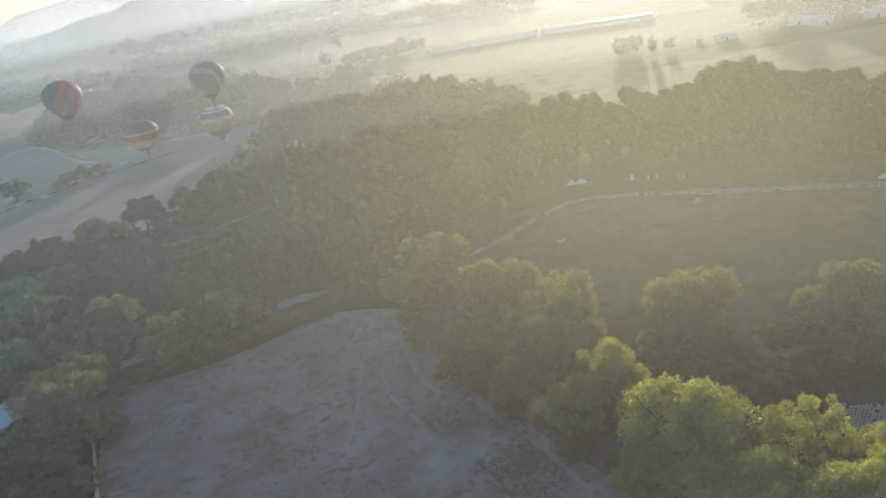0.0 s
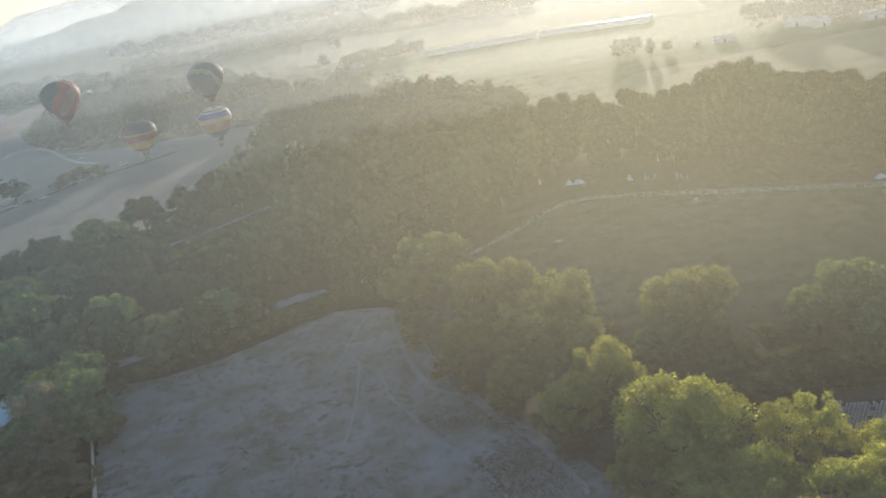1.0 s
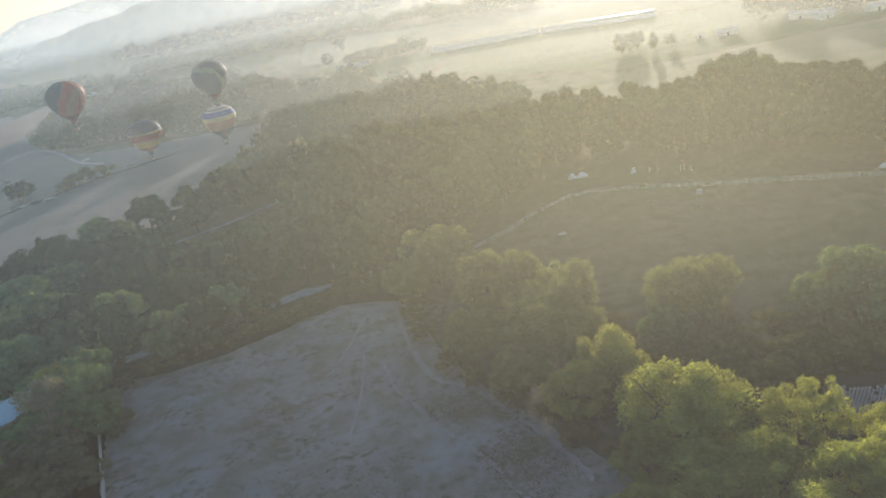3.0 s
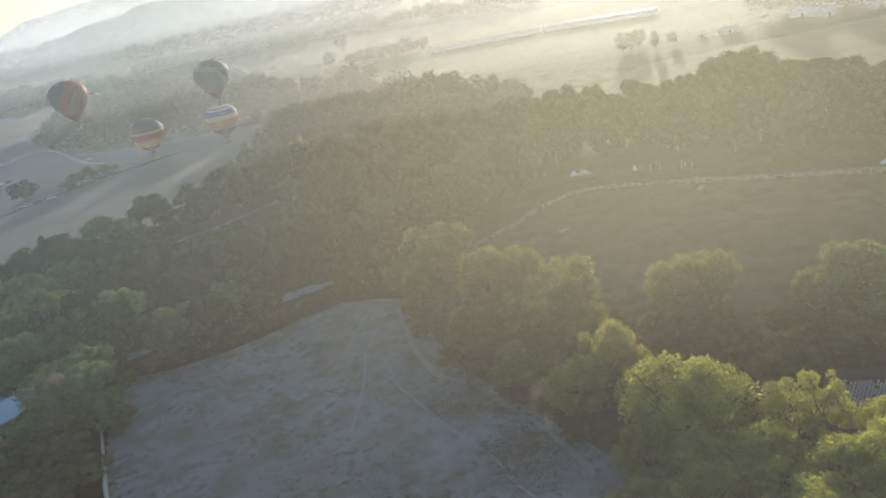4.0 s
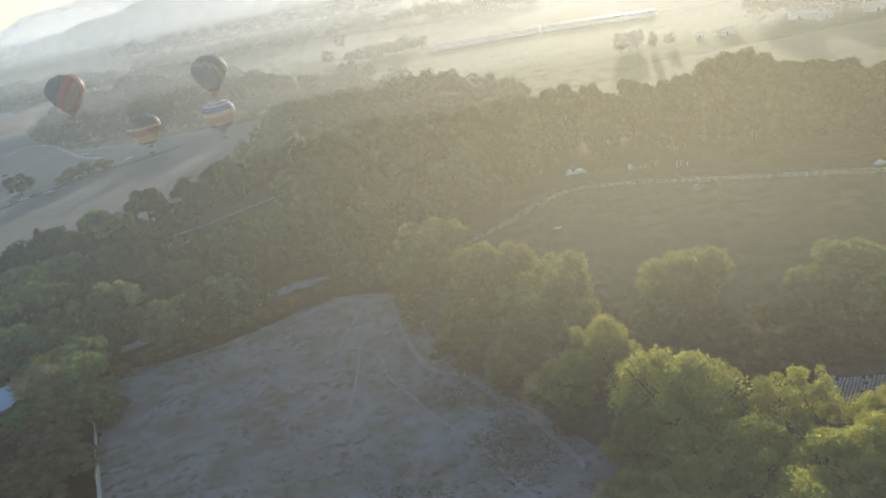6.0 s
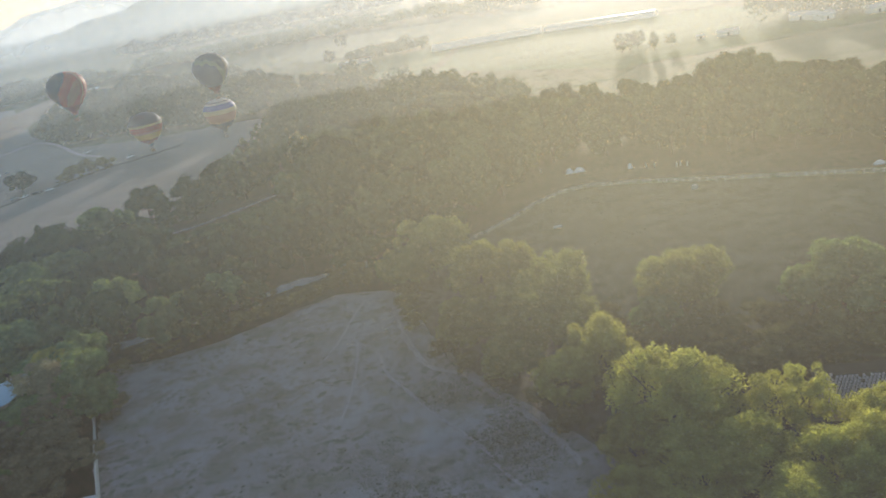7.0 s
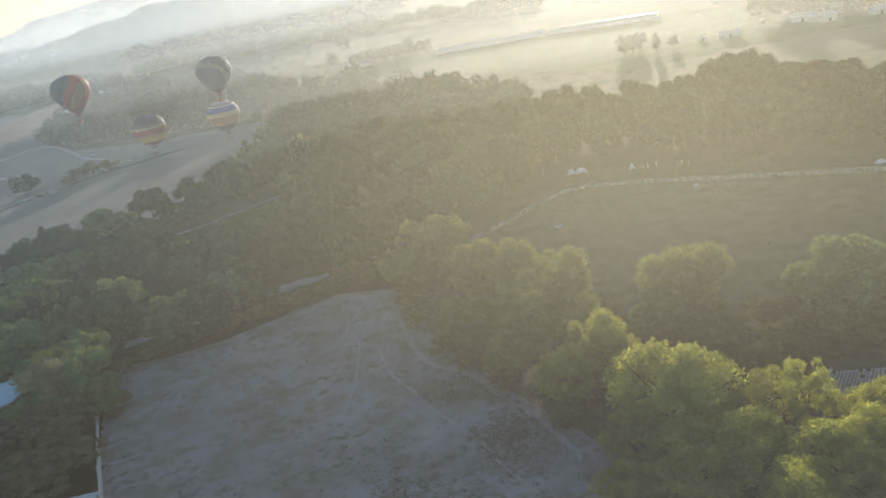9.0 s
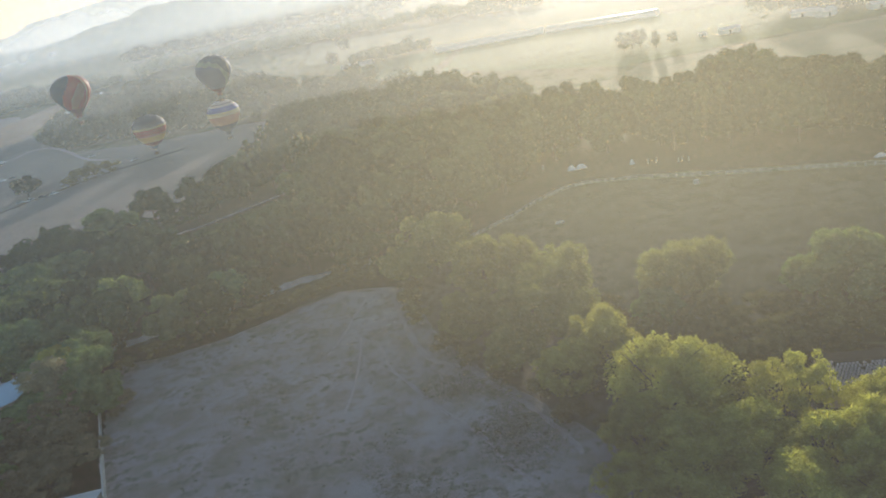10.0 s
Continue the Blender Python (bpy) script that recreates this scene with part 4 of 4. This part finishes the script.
def dye_yellow(g, h):
    return WHITE if h > 0.80 else SLATE if h > 0.72 else WHITE if h > 0.64 else BLUE if h > 0.28 else CREAM if h > -0.02 else ORANGE if h > -0.62 else NAVY


balloon(-143.3, 373.2, 53.7, 8.0, 180, dye_red, "navy, red and tan hot-air balloon drifting above the trees", MAROON, 1.0)
balloon(-127.8, 412.2, 26.8, 7.8, 180, dye_orange, "navy, white, red and yellow banded hot-air balloon", NAVY, 0.92, 0.72)
balloon(-87.2, 399.4, 47.7, 8.0, 180, dye_green, "dull violet and slate hot-air balloon with a pale green zigzag", MAROON, 1.0)
balloon(-90.9, 411.8, 26.4, 7.7, 180, dye_yellow, "white, blue, yellow and orange banded hot-air balloon", NAVY, 0.92, 0.72)

# ---------------------------------------------------------------- paddock fence


def even_points(line, step):
    out, carry = [], 0.0
    for (x0, y0), (x1, y1) in zip(line, line[1:]):
        n = math.hypot(x1 - x0, y1 - y0)
        d = carry
        while d < n:
            out.append((x0 + (x1 - x0) * d / n, y0 + (y1 - y0) * d / n))
            d += step
        carry = d - n
    return out


def fence(line, step, height, label):
    base = root("rail_fence", Matrix.Identity(4), label, "fence", kind="structure")
    bm = bmesh.new()
    box(bm, -0.07, -0.07, -0.3, 0.07, 0.07, height, 0.015)
    post = part("post", bm, M_RAIL, base)
    bm = bmesh.new()
    box(bm, 0, -0.025, -0.055, step, 0.025, 0.055, 0.01)
    rail = part("rail", bm, M_RAIL, base)
    rnd = random.Random(4)
    pts = even_points(line, step)
    for (x0, y0), (x1, y1) in zip(pts, pts[1:]):
        p = new("post", post.data)
        p.parent, p.matrix_basis = base, pose(x0, y0, rnd.uniform(-0.06, 0.05), rnd.uniform(-2, 2), rnd.uniform(-2, 2), rnd.uniform(-6, 6))
        a = math.degrees(math.atan2(y1 - y0, x1 - x0))
        for h in (0.5, 0.9, 1.28):
            if rnd.random() < 0.07:
                continue
            r = new("rail", rail.data)
            r.parent, r.matrix_basis = base, pose(x0, y0, h * height / 1.4 + rnd.uniform(-0.03, 0.03), 0, rnd.uniform(-1, 1), a)
    post.matrix_basis = pose(pts[-1][0], pts[-1][1], 0)
    rail.matrix_basis = pose(pts[0][0], pts[0][1], 0.25)
    return base


fence([(7.6, 228.5), (11.4, 232.3), (21.7, 240.4), (31.8, 250.9), (42.7, 258.5), (52.4, 259.2), (67.2, 252.3), (83.4, 242.2), (95.2, 235.6), (110.1, 227.6), (130.4, 216.3), (142.4, 209.5)], 2.5, 1.35, "white-painted post and rail fence round the paddock")

# ---------------------------------------------------------------- white things behind the fence
M_TARP = plain("white_plastic_sheet", (0.86, 0.86, 0.85), (0.80, 0.80, 0.80), 0.3, 0.5, 5.0)
for n, (x, y, w, d, h) in enumerate([(49.6, 279.5, 2.8, 2.0, 1.7), (53.0, 279.2, 3.8, 2.0, 1.5), (68.6, 271, 1.6, 1.4, 1.8), (129, 226.4, 3.2, 1.6, 1.1)]):
    # a slack sheet thrown over a heap
    rnd, verts, faces, m = random.Random(n), [], [], 12
    for j in range(m + 1):
        for i in range(m + 1):
            u, v = i / m * 2 - 1, j / m * 2 - 1
            z = h * max(0.0, 1 - abs(u) ** 2.5) * max(0.0, 1 - abs(v) ** 2) + 0.22 * noise.noise(Vector((u * 2.5, v * 2.5, n * 7)))
            verts.append((x + u * w / 2 * (1 + 0.12 * noise.noise(Vector((v * 3, n, 1)))), y + v * d / 2, max(0.08, z + 0.08)))
    for j in range(m):
        for i in range(m):
            a = j * (m + 1) + i
            faces.append((a, a + 1, a + m + 2, a + m + 1))
    ob = raw("tarpaulin", verts, faces, M_TARP, smooth=True)
    tagged(ob, "bright white plastic sheet thrown over a heap", "tarpaulin", "white sheets")
for n, (x, y) in enumerate([(73.2, 268), (75.7, 266.7), (81.7, 262.2), (83, 262.3), (84.7, 260.8), (40.8, 287), (131.9, 224.3)]):
    bm = bmesh.new()
    tube(bm, [(x, y, -0.2), (x, y, 0.9), (x + 0.04, y, 1.7)], [0.22, 0.2, 0.16], 8)
    tagged(part("marker_post", bm, M_RAIL), "short whitewashed wooden post below the trees", "post", "white posts")

# ---------------------------------------------------------------- boundary wall and shed


def wall_run(line, thick, height, label):
    base = root("boundary_wall", Matrix.Identity(4), label, "wall", kind="structure")
    rnd = random.Random(9)
    pts = even_points(line, 2.6)
    for (x0, y0), (x1, y1) in zip(pts, pts[1:]):
        a = math.atan2(y1 - y0, x1 - x0)
        length, h = math.hypot(x1 - x0, y1 - y0), height + rnd.uniform(-0.10, 0.10)
        bm = bmesh.new()
        box(bm, 0.0, -thick / 2, -0.3, length - 0.01, thick / 2, h, 0.03)
        p = part("wall_panel", bm, M_WHITEWALL, base)
        p.matrix_basis = Matrix.Translation((x0, y0, 0)) @ Matrix.Rotation(a + rnd.uniform(-0.012, 0.012), 4, "Z")
        bm = bmesh.new()
        box(bm, 0.02, -thick / 2 - 0.03, 0, length - 0.05, thick / 2 + 0.03, 0.09, 0.02)
        c = part("coping", bm, M_WHITEWALL, base)
        c.matrix_basis = Matrix.Translation((x0, y0, h)) @ Matrix.Rotation(a, 4, "Z")
    return base


wall_run([(-68.2, 129.4), (-76.9, 153.6)], 0.22, 2.2, "long weathered white boundary wall beside the field")
wall_run([(-77.0, 153.9), (-82.6, 170.0)], 0.18, 1.6, "broken end of the white boundary wall among bushes")


def sheet_roof(name, cx, cy, w, d, h0, h1, turn, roof, wall, label, category="shed"):
    """A small building: walls and a single-pitch or gable roof of ribbed sheet, each sheet a piece."""
    base = root(name, pose(cx, cy, 0, 0, 0, turn), label, category)
    bm = bmesh.new()
    for x0, y0, x1, y1 in ((-w / 2, -d / 2, w / 2, -d / 2 + 0.2), (-w / 2, d / 2 - 0.2, w / 2, d / 2), (-w / 2, -d / 2 + 0.2, -w / 2 + 0.2, d / 2 - 0.2), (w / 2 - 0.2, -d / 2 + 0.2, w / 2, d / 2 - 0.2)):
        box(bm, x0, y0, -0.2, x1, y1, h0 - 0.02)
    part("wall", bm, wall, base)
    bm = bmesh.new()
    box(bm, -0.5, -d / 2 - 0.02, 0.0, 0.5, -d / 2 + 0.01, 2.0)
    part("door", bm, M_BARK, base, "dark timber door")
    n = max(2, int(w / 0.9))
    for side in (-1, 1):
        for k in range(n):
            verts, faces, ribs = [], [], 8
            x0 = -w / 2 - 0.3 + (w + 0.6) * k / n
            sw = (w + 0.6) / n
            for i in range(ribs + 1):
                rib = 0.035 if i % 2 else 0.0
                x = x0 + sw * i / ribs
                verts += [(x, side * (d / 2 + 0.35), h0 - 0.15 + rib), (x, 0.0, h1 + rib)]
                if i:
                    faces.append((2 * i - 2, 2 * i - 1, 2 * i + 1, 2 * i))
            s = raw("roof_sheet", verts, faces, roof, base)
            th = s.modifiers.new("thick", "SOLIDIFY")
            th.thickness = 0.02
    return base


sheet_roof("shed", -74.5, 127.4, 11.0, 8.0, 2.3, 2.9, 3, M_GREYSHEET, M_WHITEWALL, "low shed with a pale grey sheet roof beside the white wall")
sheet_roof("shed", -110.0, 178.0, 20.0, 13.0, 4.0, 6.0, 40, M_SHEET, M_PLASTER, "house with a pale blue sheet metal roof among trees", "house")

# ---------------------------------------------------------------- tiled house


def tiled_house(cx, cy, w, d, h0, h1, turn, label):
    base = root("house", pose(cx, cy, 0, 0, 0, turn), label, "house")
    bm = bmesh.new()
    for x0, y0, x1, y1 in ((-w / 2, -d / 2, w / 2, -d / 2 + 0.3), (-w / 2, d / 2 - 0.3, w / 2, d / 2), (-w / 2, -d / 2 + 0.3, -w / 2 + 0.3, d / 2 - 0.3), (w / 2 - 0.3, -d / 2 + 0.3, w / 2, d / 2 - 0.3)):
        box(bm, x0, y0, -0.2, x1, y1, h0)
    part("wall", bm, M_PLASTER, base)
    bm = bmesh.new()
    box(bm, -0.5, -d / 2 - 0.03, 0, 0.5, -d / 2 + 0.02, 2.05)
    part("door", bm, M_BARK, base)
    bm = bmesh.new()
    v = [bm.verts.new(c) for c in ((-w / 2 - 0.4, -d / 2 - 0.4, h0 - 0.05), (w / 2 + 0.4, -d / 2 - 0.4, h0 - 0.05), (w / 2 + 0.4, 0, h1), (-w / 2 - 0.4, 0, h1), (-w / 2 - 0.4, d / 2 + 0.4, h0 - 0.05), (w / 2 + 0.4, d / 2 + 0.4, h0 - 0.05))]
    bm.faces.new((v[0], v[1], v[2], v[3]))
    bm.faces.new((v[3], v[2], v[5], v[4]))
    r = bmesh.ops.solidify(bm, geom=bm.faces[:], thickness=0.12)
    roof = part("roof", bm, M_BARK, base, "dark boards under the tiles")
    # one barrel tile, shared by all
    verts, faces = [], []
    tw, tl = 0.50, 0.62
    for i in range(7):
        a = math.pi * i / 6
        verts += [(-tw / 2 * math.cos(a), 0, 0.15 * math.sin(a)), (-tw / 2 * 0.85 * math.cos(a), tl, 0.12 * math.sin(a)), (-(tw / 2 - 0.03) * math.cos(a), 0, 0.12 * math.sin(a))]
    for i in range(6):
        faces += [(3 * i, 3 * i + 3, 3 * i + 4, 3 * i + 1), (3 * i + 2, 3 * i + 5, 3 * i + 3, 3 * i)]
    me = bpy.data.meshes.new("tile")
    me.from_pydata(verts, [], faces)
    me.materials.append(M_TILE)
    rnd = random.Random(3)
    run = math.hypot(d / 2 + 0.4, h1 - h0)
    rows, cols = int(run / 0.58), int(w / 0.58)
    rise = math.degrees(math.atan2(h1 - h0, d / 2 + 0.4))
    count = 0
    for j in range(rows):
        for i in range(cols):
            if rnd.random() < 0.1 or count >= 295:
                continue
            t = (j + 0.0) / rows
            o = new("tile", me)
            o.parent = roof
            o.matrix_basis = pose(-w / 2 + 0.3 + (i + 0.5 * (j % 2)) * 0.58 + rnd.uniform(-0.03, 0.03), -d / 2 - 0.4 + t * (d / 2 + 0.4), h0 + 0.12 + t * (h1 - h0 + 0.05), rise - 7 + rnd.uniform(-2, 3), rnd.uniform(-3, 3), rnd.uniform(-4, 4))
            count += 1
    return base


tiled_house(65.2, 117.2, 17.0, 13.0, 2.6, 4.7, -14, "old house with a sunbleached clay tile roof among the trees")

# ---------------------------------------------------------------- far farm buildings


def greenhouse(x0, y0, x1, y1, width, height, label):
    length, a = math.hypot(x1 - x0, y1 - y0), math.degrees(math.atan2(y1 - y0, x1 - x0))
    base = root("greenhouse", pose(x0, y0, 0, 0, 0, a), label, "greenhouse", "long greenhouses")
    n = 12
    arc = [(width / 2 * math.cos(math.pi * k / n), 1.6 + (height - 1.6) * math.sin(math.pi * k / n)) for k in range(n + 1)]
    arc = [(width / 2, 0.0)] + arc + [(-width / 2, 0.0)]
    bays = max(4, int(length / 8))
    verts, faces = [], []
    for i in range(bays + 1):
        sag = 1.0
        for y, z in arc:
            verts.append((length * i / bays, y, z * sag))
    m = len(arc)
    for i in range(bays):
        for k in range(m - 1):
            faces.append((i * m + k, i * m + k + 1, (i + 1) * m + k + 1, (i + 1) * m + k))
    faces += [tuple(range(m))[::-1], tuple(bays * m + k for k in range(m))]
    raw("cover", verts, faces, M_FILM, base)
    for i in range(0, bays + 1, 2):
        bm = bmesh.new()
        tube(bm, [(length * i / bays, y * 1.008, z * 1.008) for y, z in arc], [0.08] * m, 5)
        part("hoop", bm, M_GREYSHEET, base)
    return base


greenhouse(29.1, 722.2, 118.3, 701.3, 14, 4.4, "long white plastic tunnel greenhouse in the valley")
greenhouse(122.5, 699.9, 201.1, 658.1, 14, 4.4, "long white plastic tunnel greenhouse in the valley")
greenhouse(-52, 732.3, -26.7, 741.5, 9, 3.8, "short white plastic tunnel greenhouse beyond the wood")
sheet_roof("barn", 194.5, 500.0, 12, 6, 2.6, 3.8, -12, M_FILM, M_WHITEWALL, "white barn with a gleaming sheet roof", "barn")
sheet_roof("barn", 180.3, 506.6, 4, 3, 2.0, 2.6, -12, M_FILM, M_WHITEWALL, "small white outbuilding beside the barn", "barn")
for x, y, w, d, a in ((242, 503.8, 13, 8, -40), (249.7, 495.7, 15, 8, -30), (246.5, 486.7, 9, 7, 10), (272.2, 477.1, 10, 7, 0), (267.5, 511.3, 12, 9, 20)):
    sheet_roof("farm_building", x, y, w, d, 3.0, 4.6, a, M_FILM, M_WHITEWALL, "pale farm building with a light roof", "barn")
for x, y, w, d, a in ((-476.9, 980, 10, 8, 30), (-501.6, 969.1, 12, 8, -20), (-429.7, 1047.4, 12, 9, 10), (-337, 848, 10, 7, 40), (-322, 836, 8, 6, 10), (-351, 989, 10, 6, 30)):
    sheet_roof("farm_building", x, y, w, d, 2.8, 4.2, a, M_FILM, M_WHITEWALL, "small pale building at the edge of the fields", "house")

# ---------------------------------------------------------------- vehicles


def paint(name, colour):
    m = plain(name, colour, tuple(v * 0.9 for v in colour), 0.3, 0.8, 20.0, 0.0, 0.02)
    m.node_tree.nodes["Principled BSDF"].inputs["Coat Weight"].default_value = 0.5
    return m


CARPAINT = [paint("white_car_paint", (0.78, 0.78, 0.77)), paint("silver_car_paint", (0.5, 0.51, 0.52)), paint("dark_car_paint", (0.05, 0.055, 0.07))]


def car(x, y, turn, colour, label, van=False):
    base = root("car", pose(x, y, 0.07, 0, 0, turn), label, "car", "parked cars")
    side = [(-2.2, 0.45), (-2.25, 0.8), (-2.15, 1.0), (-1.9, 1.05), (-1.3 if not van else -2.0, 1.55 if not van else 1.85), (0.3 if not van else 0.9, 1.58 if not van else 1.85), (1.05 if not van else 1.6, 1.05), (1.9, 0.95), (2.2, 0.75), (2.2, 0.4)]
    bm = bmesh.new()
    left = [bm.verts.new((px, -0.86 if pz < 1.1 else -0.68, pz)) for px, pz in side]
    right = [bm.verts.new((px, 0.86 if pz < 1.1 else 0.68, pz)) for px, pz in side]
    bm.faces.new(left)
    bm.faces.new(right[::-1])
    for k in range(len(side)):
        q = (k + 1) % len(side)
        bm.faces.new((left[k], right[k], right[q], left[q]))
    bmesh.ops.bevel(bm, geom=bm.edges[:], offset=0.06, segments=2, affect="EDGES")
    bmesh.ops.recalc_face_normals(bm, faces=bm.faces[:])
    part("body", bm, CARPAINT[colour], base)
    for s in (-1, 1):
        bm = bmesh.new()
        v = [bm.verts.new(c) for c in ((-1.62, s * 0.845, 1.1), (0.82, s * 0.845, 1.1), (0.28, s * 0.72, 1.48), (-1.25, s * 0.72, 1.48))]
        bm.faces.new(v if s > 0 else v[::-1])
        bmesh.ops.solidify(bm, geom=bm.faces[:], thickness=0.03)
        part("side_window", bm, M_GLASSDARK, base)
    for sx0, sx1 in ((1.04, 0.38), (-1.88, -1.36)):
        bm = bmesh.new()
        out = 0.03 if sx0 > 0 else -0.03
        v = [bm.verts.new(c) for c in ((sx0 + out, -0.7, 1.1), (sx0 + out, 0.7, 1.1), (sx1 + out, 0.6, 1.52), (sx1 + out, -0.6, 1.52))]
        bm.faces.new(v if sx0 > 0 else v[::-1])
        bmesh.ops.solidify(bm, geom=bm.faces[:], thickness=0.03)
        part("windscreen" if sx0 > 0 else "rear_window", bm, M_GLASSDARK, base)
    for px in (-1.4, 1.4):
        for s in (-1, 1):
            bm = bmesh.new()
            tube(bm, [(px, s * 0.66, 0.32), (px, s * 0.9, 0.32)], [0.32, 0.32], 16)
            wheel = part("wheel", bm, M_TYRE, base)
            bm = bmesh.new()
            tube(bm, [(px, s * 0.9, 0.32), (px, s * 0.915, 0.32)], [0.2, 0.18], 12)
            part("rim", bm, M_RIM, wheel)
    return base


for x, y, a, c, lab in ((-195.2, 440, 25, 0, "white car parked beside the dirt track"), (-206.1, 435.3, 70, 0, "white car parked under the tree"), (-201.2, 437.4, 40, 2, "dark car parked under the tree"),
                        (-211.5, 434.8, 30, 1, "silver car parked beside the dirt track"), (-258, 519.1, 20, 0, "white car on the stubble field"), (-252.8, 522.2, 30, 2, "dark car on the stubble field"), (-264.7, 514.4, 30, 1, "silver car on the stubble field"),
                        (-209.3, 542.9, 20, 0, "white car beside the wood"), (-167.2, 493.5, 50, 0, "white pickup-sized car on the stubble field"), (-300.5, 609.0, 30, 0, "white car at the field edge")):
    car(x, y, a, c, lab)
car(-294, 601, 25, 0, "white van parked on the stubble field", True)

# ---------------------------------------------------------------- small things on the ground
bm = bmesh.new()
box(bm, 77.7, 236.3, 0.05, 79.3, 237.3, 1.3, 0.08)
tagged(part("water_trough", bm, M_STONE), "pale stone water tank by the paddock fence", "tank")
bm = bmesh.new()
box(bm, 33.5, 226.9, 0.05, 35.9, 228.1, 0.5, 0.08)
tagged(part("feed_trough", bm, M_STONE), "low pale feed trough in the paddock", "trough")


def tufts(poly, count, seed, height, material, label, cut=0.05, spread=0.5, blades=14):
    """Bunches of grass blades, thicker where a slow noise lets them grow."""
    rng = np.random.default_rng(seed)
    xs, ys = [p[0] for p in poly], [p[1] for p in poly]
    verts, made = [], 0
    while made < count:
        x, y = rng.uniform(min(xs), max(xs)), rng.uniform(min(ys), max(ys))
        if not inside(poly, x, y) or noise.noise(Vector((x * 0.07, y * 0.07, seed))) + 0.6 * noise.noise(Vector((x * 0.3, y * 0.3, seed))) < cut:
            continue
        made += 1
        wide = spread * rng.uniform(0.4, 1.5)
        for b in range(blades):
            a, s = rng.uniform(0, 6.28), rng.uniform(0.06, 0.16)
            px, py, h = x + rng.normal(0, wide), y + rng.normal(0, wide), height * rng.uniform(0.5, 1.2)
            dx, dy = math.cos(a) * s, math.sin(a) * s
            verts += [(px - dx, py - dy, 0.04), (px + dx, py + dy, 0.04), (px + dx * 0.6 + dy * 0.6, py + dy * 0.6 - dx * 0.6, h), (px - dx * 0.6 + dy * 0.6, py - dy * 0.6 - dx * 0.6, h)]
    ob = new("grass_tufts", fast_mesh("grass_tufts", np.array(verts), np.arange(len(verts)).reshape(-1, 4), material))
    return tagged(ob, label, "grass", kind="stuff")


M_GRASS = leafy("dry_grass", (0.24, 0.205, 0.145), (0.18, 0.155, 0.10), 0.3, (1.1, 1.05, 0.8))
M_WEED = leafy("olive_weeds", (0.13, 0.13, 0.075), (0.18, 0.17, 0.10), 0.3, (1.1, 1.1, 0.8))
tufts(FIELD, 700, 5, 0.14, M_GRASS, "low bunches of dry grass scattered over the dusty field", 0.06)
tufts(FIELD, 260, 8, 0.2, M_WEED, "small dark weeds dotted over the dusty field", -0.1, 0.25, 9)
tufts([(-11, 148), (-1, 152), (8, 137), (14, 117), (5, 112), (0, 121), (-3, 133)], 420, 12, 0.2, M_WEED, "olive weeds spreading between two trails", -0.12, 0.7)
tufts([(-26, 131), (-15, 134), (-6, 125), (0, 115), (-4, 108), (-18, 114)], 170, 14, 0.16, M_WEED, "thin olive weeds in patches on the dusty field", 0.0, 0.7)
tufts([(-47, 163), (-37, 165), (-30, 155), (-32, 141), (-46, 148)], 130, 15, 0.14, M_GRASS, "dry brown grass in a patch of the dusty field", 0.0, 0.7)
tufts(PADDOCK, 700, 6, 0.2, M_GRASS, "patchy short grass in the paddock", -0.05, 1.0)


def bare_tree(x, y, h, label):
    base = root("bare_tree", pose(x, y, 0), label, "tree")
    bm, rnd = bmesh.new(), random.Random(77)
    tube(bm, [(0, 0, -0.3), (0.2, 0.1, h * 0.25), (0.1, 0.3, h * 0.5)], [0.5, 0.4, 0.3], 8)
    part("trunk", bm, M_BARK, base)
    for k in range(16):
        a, s = rnd.uniform(0, 6.28), rnd.uniform(0.25, 0.5)
        r, top = rnd.uniform(0.25, 0.55) * h, rnd.uniform(0.6, 1.0) * h
        bm = bmesh.new()
        tube(bm, [(0.1, 0.2, h * s), (r * 0.5 * math.cos(a), r * 0.5 * math.sin(a), (h * s + top) / 2), (r * math.cos(a), r * math.sin(a), top)], [0.16, 0.1, 0.03], 5)
        part("limb", bm, M_BARK, base)
    return base


bare_tree(-222, 742, 16, "bare leafless tree at the edge of the hazy wood")
bare_tree(30.8, 117.6, 17.8, "dead tree with bare twigs behind a green crown")
bm = bmesh.new()
bmesh.ops.create_icosphere(bm, subdivisions=2, radius=0.4, matrix=Matrix.Translation((-16.4, 181.4, 0.2)) @ Matrix.Diagonal((1.5, 0.8, 0.6, 1)))
for v in bm.verts:
    v.co += 0.06 * noise.noise_vector(v.co * 3)
tagged(part("stone", bm, M_STONE), "pale stone lying on the dusty field", "stone")
